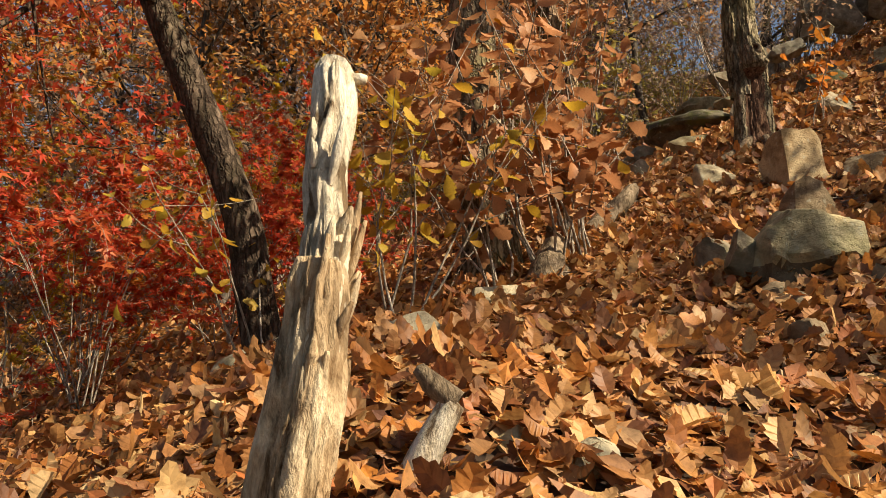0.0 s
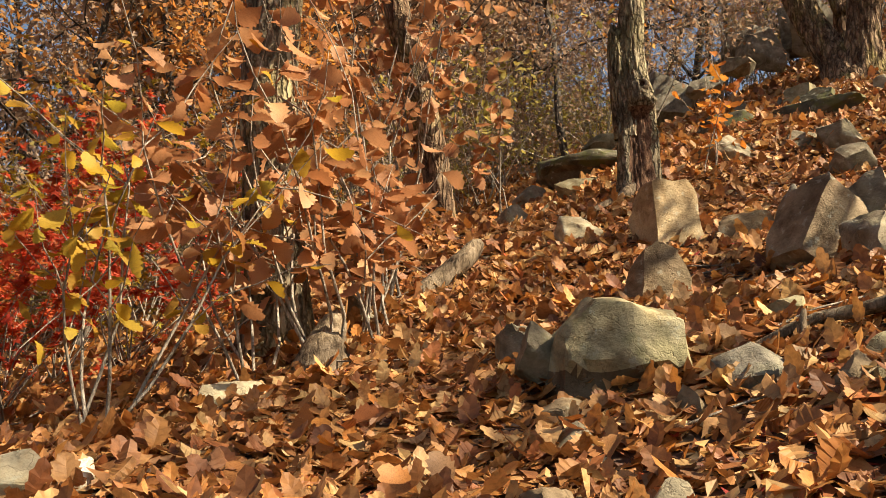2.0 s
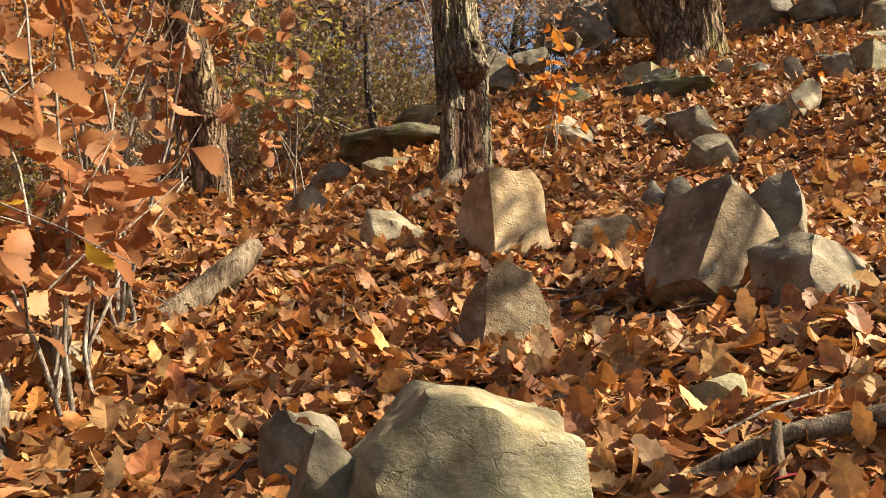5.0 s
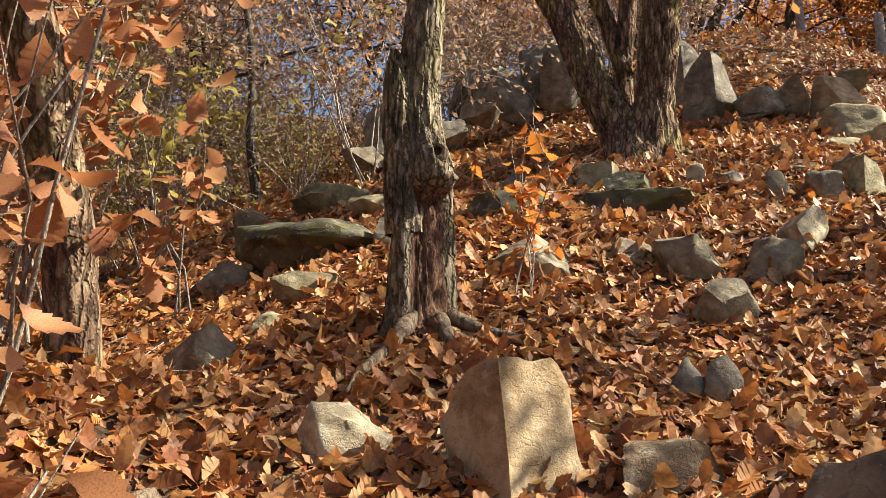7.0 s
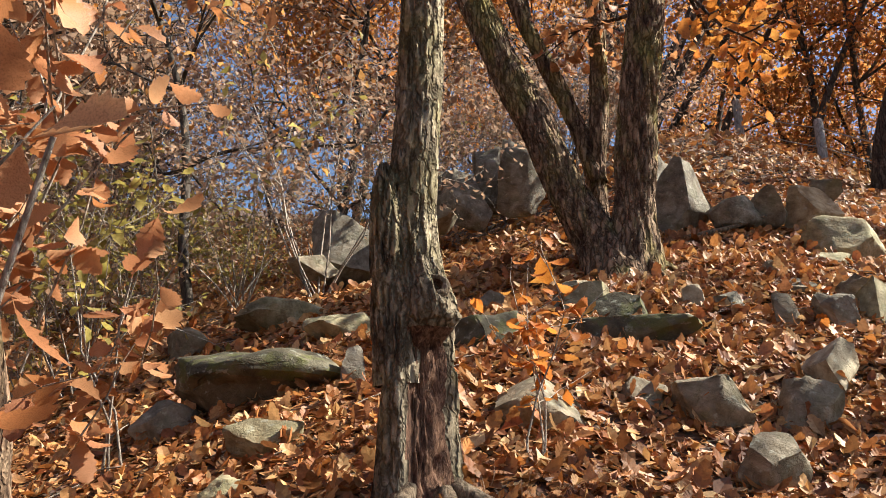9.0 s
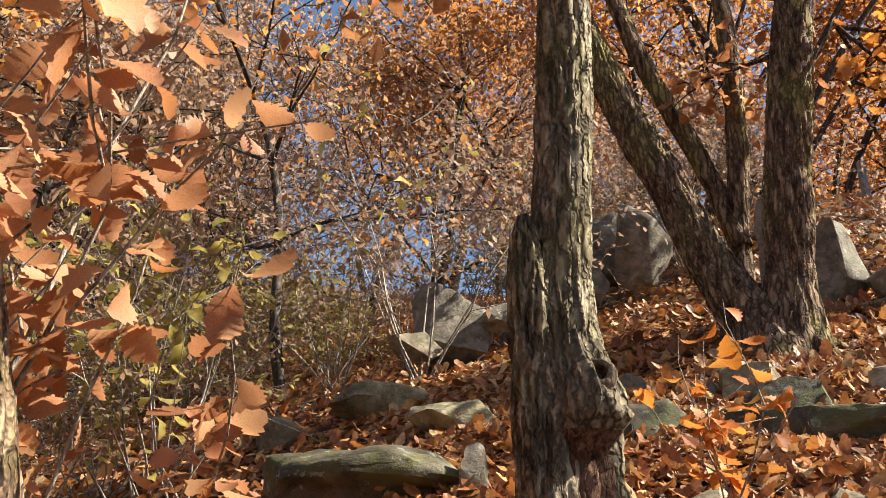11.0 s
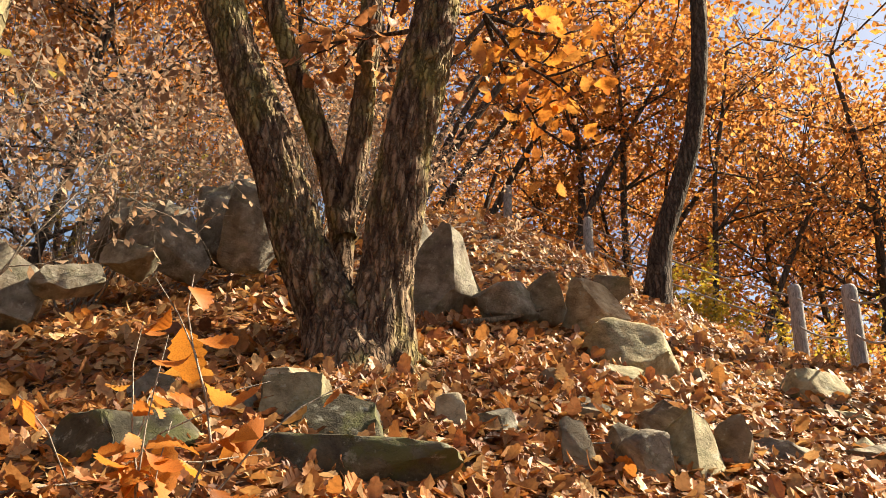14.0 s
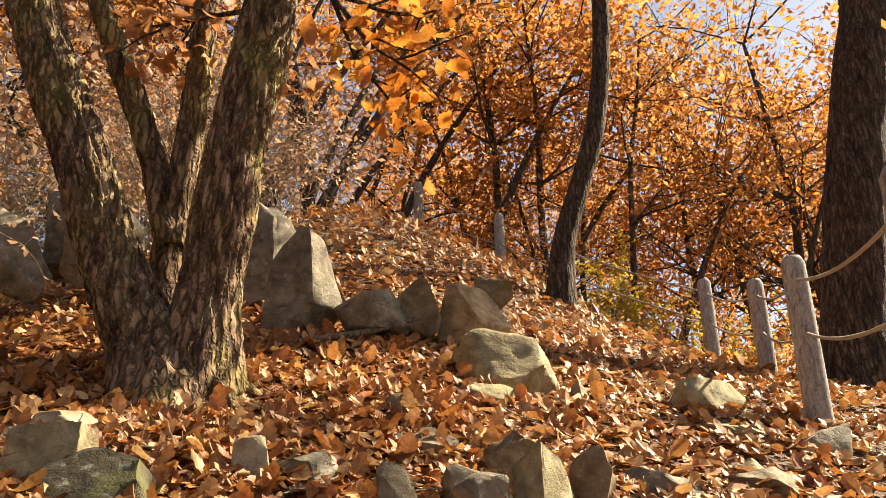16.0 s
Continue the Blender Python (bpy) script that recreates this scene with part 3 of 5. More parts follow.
rock(5.53, 8.45, 4.22, 0.34, 0.31, 0.32, -24, 29, "pale", "pale upright stone in a row of stones")
rock(4.53, 7.99, 3.66, 0.33, 0.23, 0.27, -24, 30, "grey", "grey wedge-shaped stone in dry leaves")
rock(3.79, 7.41, 3.27, 0.18, 0.13, 0.18, -24, 31, "slate", "half of a split grey stone")
rock(3.93, 7.34, 3.26, 0.19, 0.13, 0.19, -24, 32, "slate", "half of a split grey stone")
rock(3.28, 6.92, 2.93, 0.40, 0.32, 0.17, -24, 33, "tan", "brown boulder in dry leaves")
rock(2.01, 8.82, 3.36, 0.40, 0.32, 0.31, -24, 34, "grey", "grey rounded stone in dry leaves")
rock(2.44, 10.60, 4.07, 0.37, 0.34, 0.25, -24, 35, "slate", "blue-grey angular stone in dry leaves")
rock(2.74, 9.66, 3.93, 0.45, 0.36, 0.17, -24, 36, "olive", "flat mossy stone in dry leaves")
rock(2.42, 9.30, 3.70, 0.26, 0.21, 0.12, -24, 37, "olive", "flat mossy stone in dry leaves")
rock(3.37, 10.02, 4.37, 0.16, 0.10, 0.23, -24, 38, "slate", "small upright grey block")
rock(3.83, 12.47, 5.23, 0.95, 0.57, 0.25, -24, 39, "olive", "long low mossy stone")
rock(4.35, 9.98, 4.66, 0.75, 0.42, 0.24, -30, 40, "mossy", "dark ledge stone under leaves", ((0.6, -0.72, 0.4, 0.42), (-0.85, -0.5, 0.05, 0.55), (-0.35, -0.1, 0.95, 0.72), (0.9, 0.2, 0.4, 0.72), (0.1, -0.9, -0.4, 0.75)), 14)
rock(5.11, 9.70, 4.78, 0.56, 0.45, 0.26, -24, 41, "mossy", "dark ledge stone under leaves")
rock(4.50, 8.76, 4.14, 0.27, 0.24, 0.17, -24, 42, "grey", "small grey stone in a row")
rock(5.30, 10.32, 5.16, 0.34, 0.27, 0.14, -24, 43, "pale", "pale flat stone in dry leaves")
rock(6.76, 9.06, 4.94, 0.33, 0.30, 0.25, -24, 44, "tan", "brown stone in dry leaves")
rock(6.39, 9.02, 4.83, 0.28, 0.25, 0.20, -24, 45, "grey", "grey stone in dry leaves")
rock(4.80, 13.55, 6.25, 0.80, 0.55, 0.62, -29, 46, "slate", "tall grey outcrop in the thicket", ((0.3, -0.9, 0.3, 0.5), (-0.7, -0.6, 0.4, 0.6), (0.4, 0, 0.9, 0.7)), 8)
rock(5.25, 13.25, 6.42, 0.55, 0.42, 0.22, -35, 146, "slate", "low broken rock below an outcrop", ((0.5, -0.8, 0.3, 0.5), (-0.2, -0.3, 0.93, 0.6)), 8)
rock(4.35, 13.35, 6.05, 0.50, 0.40, 0.20, -20, 147, "grey", "low broken rock below an outcrop", ((0.5, -0.8, 0.3, 0.5), (-0.2, -0.3, 0.93, 0.6)), 8)
rock(6.30, 13.85, 7.10, 0.78, 0.6, 0.54, -29, 47, "slate", "tall grey outcrop in the thicket", ((0.5, -0.8, 0.3, 0.5), (-0.7, -0.5, 0.5, 0.6), (0.2, 0, 1, 0.7)), 8)
rock(5.85, 13.55, 6.85, 0.5, 0.4, 0.22, -29, 148, "grey", "low broken rock beside an outcrop", ((-0.5, -0.8, 0.3, 0.5), (0.2, -0.3, 0.93, 0.6)), 8)
rock(6.95, 13.40, 7.30, 0.66, 0.5, 0.60, -29, 48, "slate", "dark outcrop behind a tree")
rock(3.83, 11.18, 4.85, 0.68, 0.54, 0.24, -29, 49, "olive", "low mossy stone in dry leaves")
rock(2.99, 12.54, 4.91, 0.41, 0.33, 0.27, -29, 50, "grey", "low dark stone in dry leaves")
rock(7.42, 11.36, 6.36, 0.58, 0.42, 0.70, -48, 51, "slate", "tall angular grey rock with a pale edge", ((-0.35, -0.85, 0.3, 0.5), (0.85, -0.4, 0.25, 0.52), (0.35, 0.1, 0.92, 0.74), (-0.6, 0.1, 0.75, 0.66), (-0.95, 0, 0.1, 0.75)), 6)
rock(7.82, 12.2, 6.85, 0.66, 0.5, 0.82, -48, 151, "slate", "tall grey block behind an angular rock", ((-0.4, -0.85, 0.3, 0.5), (0.8, -0.5, 0.3, 0.5), (0.3, -0.2, 0.92, 0.7)), 7)
rock(7.81, 11.08, 6.37, 0.57, 0.46, 0.25, -48, 52, "slate", "grey ledge rock in dry leaves")
rock(8.11, 10.92, 6.43, 0.34, 0.27, 0.30, -48, 53, "grey", "upright ledge rock in dry leaves")
rock(8.46, 10.70, 6.37, 0.55, 0.49, 0.36, -48, 54, "sand", "tan angular rock with a lit face", ((0.6, -0.6, 0.65, 0.45), (-0.7, -0.7, 0.1, 0.6), (0, 0.2, 1, 0.8)), 6)
rock(8.74, 10.72, 6.68, 0.31, 0.28, 0.18, -48, 55, "grey", "grey flat rock in dry leaves")
rock(7.94, 10.04, 5.74, 0.69, 0.48, 0.38, -48, 56, "olive", "long grey slab-like boulder", ((0.1, -0.75, 0.6, 0.55), (0.2, 0, 1, 0.7), (1, -0.2, 0.3, 0.8), (-0.8, -0.6, 0.2, 0.75)), 6)
rock(8.19, 9.65, 5.63, 0.22, 0.20, 0.14, -48, 57, "grey", "small grey stone in dry leaves", ((-0.75, -0.6, 0.45, 0.42), (0.75, -0.55, 0.45, 0.42)), 7)
rock(6.58, 8.81, 4.77, 0.34, 0.27, 0.34, -48, 58, "olive", "pointed grey stone with a sharp ridge", ((-0.75, -0.5, 0.5, 0.40), (0.62, -0.6, 0.5, 0.34), (0.1, 0.7, 0.7, 0.5), (0.95, 0.2, 0.3, 0.62)), 5)
rock(6.84, 8.75, 4.83, 0.20, 0.16, 0.28, -48, 59, "tan", "layered brown stone in dry leaves")
rock(6.27, 8.89, 4.74, 0.28, 0.22, 0.22, -48, 60, "slate", "dark slate stone set on edge")
rock(6.02, 9.07, 4.79, 0.16, 0.11, 0.22, -48, 61, "grey", "narrow upright stone in dry leaves")
rock(9.11, 9.28, 5.59, 0.57, 0.51, 0.25, -48, 62, "olive", "flat grey-green stone in dry leaves")
rock(8.72, 8.97, 5.38, 0.38, 0.35, 0.12, -48, 63, "olive", "thin flat grey stone")
rock(7.40, 8.73, 4.93, 0.38, 0.31, 0.14, -48, 64, "slate", "thin layered slate in dry leaves")
rock(7.96, 8.51, 4.94, 0.40, 0.36, 0.16, -48, 65, "grey", "low grey stone in dry leaves")
rock(5.04, 9.92, 4.92, 0.33, 0.20, 0.23, -48, 66, "olive", "squared pale grey stone", ((0, -0.9, 0.45, 0.55), (-1, -0.1, 0, 0.72), (1, -0.1, 0.1, 0.75), (0, 0.1, 1, 0.75)), 5)
rock(4.91, 10.09, 4.97, 0.14, 0.10, 0.14, -48, 67, "slate", "dark stone beside a squared stone")
rock(4.73, 10.63, 5.10, 0.26, 0.21, 0.14, -48, 68, "slate", "dark blue-grey stone in dry leaves")
rock(4.98, 9.46, 4.62, 0.95, 0.40, 0.20, -44, 69, "mossy", "dark ledge of slate under leaves", ((0, -0.95, 0.2, 0.6), (0.05, -0.1, 1, 0.7)), 8)
rock(5.72, 9.60, 4.98, 0.17, 0.14, 0.16, -48, 70, "pale", "pale upright stone in dry leaves")
rock(5.90, 9.50, 4.96, 0.27, 0.21, 0.13, -48, 71, "slate", "low slate stone in dry leaves")
rock(6.78, 9.79, 5.36, 0.18, 0.15, 0.15, -48, 72, "tan", "small brown stone in dry leaves")
rock(6.65, 9.46, 5.15, 0.25, 0.20, 0.13, -48, 73, "grey", "low grey stone in dry leaves")
rock(7.59, 9.89, 5.58, 0.38, 0.30, 0.12, -48, 74, "olive", "flat stone in dry leaves")
rock(7.06, 14.19, 7.56, 0.78, 0.62, 0.57, -48, 75, "slate", "blue-grey outcrop in the thicket")
rock(6.24, 14.49, 7.36, 0.93, 0.74, 0.47, -48, 76, "slate", "blue-grey outcrop in the thicket")
rock(9.04, 8.54, 5.25, 0.35, 0.32, 0.19, -49, 77, "slate", "dark low stone in dry leaves")
rock(8.02, 8.57, 4.99, 0.38, 0.34, 0.16, -49, 78, "olive", "grey stone beside the trail")
rock(2.93, 10.42, 4.27, 1.05, 0.5, 0.34, -22, 211, "mossy", "long dark mossy slab of rock overhanging leaves", ((0, -0.8, -0.55, 0.5), (-0.25, -0.3, 0.95, 0.55), (-0.8, -0.4, 0.3, 0.75), (0.1, -0.95, 0.3, 0.7)), 9, 0.25)

# ---- trees ----
TRAIL = np.array([(0.2, 0.4, 1.35), (0.95, 1.1, 1.7), (1.42, 1.9, 1.95), (1.25, 3.4, 2.6), (1.2, 4.5, 3.3), (1.23, 5.3, 3.6), (1.7, 6.05, 3.9), (2.4, 6.3, 4.2), (3.5, 6.6, 4.45)])


def off_trail(p, gap):
    """Which of the places p keep clear of a walker's head along the trail."""
    best = np.full(len(p), 99.0)
    for a, c in zip(TRAIL, TRAIL[1:]):
        u = np.clip((p - a) @ (c - a) / ((c - a) @ (c - a)), 0, 1)
        best = np.minimum(best, np.linalg.norm(p - a - u[:, None] * (c - a), axis=1))
    return best > gap


def trunk_mesh(name, points, sides, step, mat, groove=0.0, rough=0.06, seed=0.0, flare=0.0, origin=(0, 0, 0)):
    v, f = tube(points, sides, step, rough, groove, seed, flare)
    return mesh_of(name, v - np.array(origin), f, mat)


def limb_paths(rs, start, direction, length, radius, depth, out, spread_angle=0.7, droop=0.0):
    """Branching paths of (x, y, z, r) points; the ends of the last order are where leaves go."""
    p, d = np.array(start, float), np.array(direction, float)
    d /= np.linalg.norm(d)
    pts, n = [(*p, radius)], 4
    for i in range(n):
        d = d + rs.normal(0, 0.16, 3) + np.array([0, 0, 0.05 - droop])
        d /= np.linalg.norm(d)
        p = p + d * length / n
        pts.append((*p, radius * (1 - 0.6 * (i + 1) / n)))
        if depth > 0 and i >= 1:
            for _ in range(1 if i < n - 1 else 2):
                k = d + rs.normal(0, spread_angle, 3)
                limb_paths(rs, p, k, length * rs.uniform(0.45, 0.7), radius * 0.45, depth - 1, out, spread_angle, droop)
    out.append((pts, depth))


def crown(rs, paths, per_end, size, templates, clump=0.28, origin=None, limit=None):
    """Leaves in clumps along the outer twigs of the paths."""
    loc = []
    for pts, depth in paths:
        if depth <= 1:
            q = np.array(pts)[1:, :3]
            for c in q:
                loc.append(c + rs.normal(0, clump, (per_end, 3)))
    loc = np.vstack(loc)
    if origin is not None:
        loc = loc[off_trail(loc + origin, 1.1)]
        if limit:
            loc = loc[limit(*(loc + origin).T)]
    n = len(loc)
    return scatter(templates, loc, rs.uniform(0, 6.28, n), rs.normal(-0.5, 0.6, n), rs.normal(0, 0.6, n), size * rs.uniform(0.6, 1.3, n))


def forest_tree(seed, height, radius, leaf_mat, label, per_end=9, lean=0.1, bare=0.35, leaf=0.13, depth=2, bark=None, spread_angle=0.7):
    """A whole small oak at the origin: trunk, limbs, crown."""
    rs = np.random.default_rng(seed)
    tree = thing("tree", 0, 0, 0, label, "tree", "trees of the wood")
    k = 6
    pts, p = [], np.array([0.0, 0, -0.3])
    d = np.array([rs.normal(0, lean), rs.normal(0, lean), 1.0])
    for i in range(k + 1):
        pts.append((*p, radius * (1 - 0.75 * i / k)))
        d = d + rs.normal(0, 0.10, 3) * np.array([1, 1, 0.2])
        p = p + d / np.linalg.norm(d) * (height + 0.3) / k
    part("trunk", trunk_mesh("trunk", pts, 9, 0.4, bark or BARK_FAR, 0.01, 0.1, seed, 0.3), tree)
    paths = []
    for i in range(1, k + 1):
        base = np.array(pts[i])
        if i / k < bare:
            continue
        for _ in range(3):
            a = rs.uniform(0, 6.28)
            limb_paths(rs, base[:3], (math.cos(a), math.sin(a), rs.uniform(0.1, 0.8)), height * rs.uniform(0.2, 0.34), base[3] * 0.5 + 0.008, depth, paths, spread_angle)
    limbs = merge([tube(q, 3, 0.7, caps=False) for q, dd in paths])
    tagged(part("branchwork", mesh_of("branchwork", *limbs, bark or BARK_FAR), tree), kind="stuff")
    if per_end:
        tagged(part("foliage", mesh_of("foliage", *crown(rs, paths, per_end, leaf, LEAF_FAR), leaf_mat), tree), kind="stuff")
    return tree


def set_down(ob, x, y, turn=0, dz=0.0, tiltx=0, tilty=0):
    ob.matrix_world = pose(x, y, float(ground_at(x, y)) + dz, tiltx, tilty, turn)
    return ob


LEAF_MESH = {}


def sapling(seed, x, y, height, stems, spread_out, leaf_mat, leaf_size, per_twig, label, templates, name="sapling", lean=(0, 0), depth=1, drop=0.0, category="sapling", base_z=None, pieces=True, limit=None):
    """A bush: several thin stems with twigs, each leaf set on a twig; pieces: every stem and leaf is a part by itself."""
    rs = np.random.default_rng(seed)
    z = float(ground_at(x, y)) if base_z is None else base_z
    ob = thing(name, x, y, z, label, category)
    o = np.array((x, y, z))
    paths = []
    for _ in range(stems):
        a = rs.uniform(0, 6.28)
        d = (math.cos(a) * spread_out + lean[0], math.sin(a) * spread_out + lean[1], 1.0)
        limb_paths(rs, (rs.normal(0, 0.05), rs.normal(0, 0.05), -0.05), d, height * rs.uniform(0.7, 1.1), 0.004 + 0.004 * height, depth, paths, 0.75, drop)
    if pieces:
        paths = [q for q in paths if off_trail(np.array(q[0])[:, :3] + o, 0.4).all() and (limit is None or limit(*(np.array(q[0])[:, :3] + o).T).all())]
        for q, dd in paths:
            part("stem" if dd == depth else "twig", mesh_of("stem", *tube(q, 5, 0.15, caps=False), TWIG), ob)
    else:
        tagged(part("branchwork", mesh_of("branchwork", *merge([tube(q, 3, 0.45, caps=False) for q, dd in paths]), TWIG), ob), kind="stuff")
    loc = []
    for pts, dd in paths:
        if dd > depth - 1 and depth > 0:
            pts = pts[3:]
        q = np.array(pts)[:, :3]
        for i in range(len(q)):
            for _ in range(per_twig):
                u = rs.uniform(0, 1)
                loc.append(q[i] * u + q[max(0, i - 1)] * (1 - u))
    if not loc or not per_twig:
        return ob
    loc = np.array(loc)
    if pieces:
        loc = loc[off_trail(loc + o, 0.5)]
    n = len(loc)
    yaw, pitch, roll, size = rs.uniform(0, 6.28, n), rs.normal(-0.5, 0.4, n), rs.normal(0, 0.45, n), leaf_size * rs.uniform(0.6, 1.25, n)
    if pieces:
        for k in range(n):
            key = (leaf_mat.name, k % len(templates))
            if key not in LEAF_MESH:
                LEAF_MESH[key] = mesh_of("leaf", *templates[key[1]], leaf_mat)
            leaf = part("leaf", LEAF_MESH[key], ob)
            leaf.matrix_basis = Matrix.LocRotScale(loc[k], Euler((pitch[k], roll[k], yaw[k])), (size[k],) * 3)
    else:
        tagged(part("foliage", mesh_of("foliage", *scatter(templates, loc, yaw, pitch, roll, size), leaf_mat), ob), kind="stuff")
    return ob


def detailed_tree(name, label, stems, bark, sides=40, step=0.05, groove=0.012, seed=1.0, flare=0.5):
    b = stems[0][0]
    ob = thing(name, b[0], b[1], b[2], label, "tree")
    for i, pts in enumerate(stems):
        part("trunk" if i == 0 else "stem", trunk_mesh("trunk", pts, sides if i < 2 else 30, step, bark, groove if i < 2 else groove * 0.5, 0.07, seed + i * 3.7, flare if i == 0 else 0, b[:3]), ob)
    return ob


def add_crown(ob, seed, at, reach, count, leaf_mat, per_end, size, templates=None, depth=2, rise=(0.2, 0.9), bark=None, clump=0.28, limit=None, heading=None, along=(0, 0, 0)):
    """Limbs and leaves on a detailed tree, from a stretch of its stem; heading: the way that all the limbs go."""
    rs = np.random.default_rng(seed)
    paths = []
    o = np.array(ob.location)
    for _ in range(count):
        a = rs.uniform(0, 6.28)
        way = np.array((math.cos(a), math.sin(a), rs.uniform(*rise)))
        if heading is not None:
            way = way * 0.45 + np.array(heading)
        limb_paths(rs, np.array(at) + np.array(along) * rs.uniform(0, 1) - o, way, reach * rs.uniform(0.7, 1.1), 0.012 + 0.012 * reach, depth, paths)
    paths = [q for q in paths if off_trail(np.array(q[0])[:, :3] + o, 0.9).all() and (limit is None or limit(*(np.array(q[0])[:, :3] + o).T).all())]
    tagged(part("branchwork", mesh_of("branchwork", *merge([tube(q, 5, 0.3, caps=False) for q, dd in paths]), bark or BARK_DARK), ob), kind="stuff")
    tagged(part("foliage", mesh_of("foliage", *crown(rs, paths, per_end, size, templates or LEAF_FAR, clump, o, limit), leaf_mat), ob), kind="stuff")


# the tree with a knot hole and a rotted foot
knot_tree = detailed_tree("knot_tree", "oak trunk with a knot hole and a rotted foot", [
    [(2.97, 8.50, 3.45, 0.19), (2.99, 8.48, 3.70, 0.165), (3.00, 8.47, 4.10, 0.145), (3.00, 8.47, 4.55, 0.125), (2.99, 8.48, 4.90, 0.108), (3.02, 8.47, 5.35, 0.10), (3.05, 8.46, 6.0, 0.098),
     (3.08, 8.46, 7.2, 0.09), (3.10, 8.5, 8.6, 0.07), (3.05, 8.6, 10.2, 0.04)],
    [(2.93, 8.50, 4.15, 0.10), (2.90, 8.49, 4.55, 0.092), (2.88, 8.48, 4.80, 0.080), (2.87, 8.48, 4.97, 0.064), (2.855, 8.47, 5.06, 0.04), (2.85, 8.47, 5.13, 0.012)]], BARK_OAK, 72, 0.025, 0.020, 2.0, 0.35)


def shape_knot(me, origin):
    """The rotted hollow at the foot, and the burl with a hole above it."""
    for q in me.vertices:
        w = q.co + Vector(origin)
        ax = Vector((2.99, 8.475, w.z))
        out = (w - ax)
        r = out.length
        out.normalize()
        face = out.dot(Vector((0.12, -0.99, 0)))
        if w.z < 4.42 and face > 0.55:
            k = min(1.0, (face - 0.55) / 0.2) * min(1.0, max(0.0, (4.42 - w.z) / 0.12)) * min(1.0, max(0.2, (w.z - 3.55) / 0.2))
            q.co -= out * (0.095 + 0.02 * noise.noise(w * 14)) * k
        side = out.dot(Vector((0.30, -0.95, 0)))
        d2 = ((w.z - 4.48) / 0.13) ** 2 + ((1 - side) / 0.18) ** 2
        q.co += out * 0.075 * math.exp(-d2)
        hole = ((w.z - 4.54) / 0.03) ** 2 + ((1 - side) / 0.02) ** 2
        q.co -= out * 0.10 * math.exp(-hole)
        lip = out.dot(Vector((0.8, -0.6, 0)))
        if w.z < 4.45 and lip > 0.7:
            q.co += out * 0.03 * (lip - 0.7) / 0.3
    me.materials.append(ROTTEN)
    for p in me.polygons:
        w = p.center + Vector(origin)
        out = Vector((w.x - 2.99, w.y - 8.475, 0)).normalized()
        if w.z < 4.38 and out.dot(Vector((0.12, -0.99, 0))) > 0.66:
            p.material_index = 1
        elif ((w.z - 4.54) / 0.03) ** 2 + ((1 - out.dot(Vector((0.30, -0.95, 0)))) / 0.02) ** 2 < 1.2:
            p.material_index = 1
    me.update()


shape_knot([c for c in knot_tree.children if c.name.startswith("trunk")][0].data, (2.97, 8.50, 3.45))


def knot_hole(x, y, z, face, size):
    """A swollen ring of bark round a dark hollow, facing outwards."""
    ob = knot_tree
    f = Vector(face).normalized()
    side = f.cross(Vector((0, 0, 1))).normalized()
    up = side.cross(f)
    rings, n = ((1.75, -0.055), (1.55, -0.012), (1.3, 0.012), (1.0, 0.018), (0.78, 0.004), (0.62, -0.03), (0.45, -0.06)), 28
    v, q = [], []
    for r, out in rings:
        for k in range(n):
            a = 2 * math.pi * k / n
            w = r * size * (1 + 0.16 * noise.noise((math.cos(a) * 2, math.sin(a) * 2, r * 2)))
            p = Vector((x, y, z)) + side * math.cos(a) * w * 1.15 + up * math.sin(a) * w * 0.85 + f * (out + 0.010 * noise.noise((math.cos(a) * 5, math.sin(a) * 5, r * 4)))
            v.append(p - ob.location)
    for i in range(len(rings) - 1):
        q += [(i * n + k, i * n + (k + 1) % n, (i + 1) * n + (k + 1) % n, (i + 1) * n + k) for k in range(n)]
    part("knot_ring", mesh_of("knot_ring", v, q[:4 * n], ROOTWOOD), ob, "swollen grey ring of bark")
    bottom = len(v)
    v.append(Vector((x, y, z)) - f * 0.075 - ob.location)
    q += [((len(rings) - 1) * n + k, (len(rings) - 1) * n + k + 1, (len(rings) - 1) * n + (k + 2) % n, bottom) for k in range(0, n, 2)]
    part("knot_hollow", mesh_of("knot_hollow", v, q[4 * n:], ROTTEN), ob, "dark rotted hollow")


knot_hole(3.015, 8.325, 4.555, (-0.28, -0.93, 0.22), 0.043)
add_crown(knot_tree, 21, (3.09, 8.48, 7.8), 1.8, 7, ORANGE_LEAF, 2, 0.13, along=(0, 0.1, 2.0))

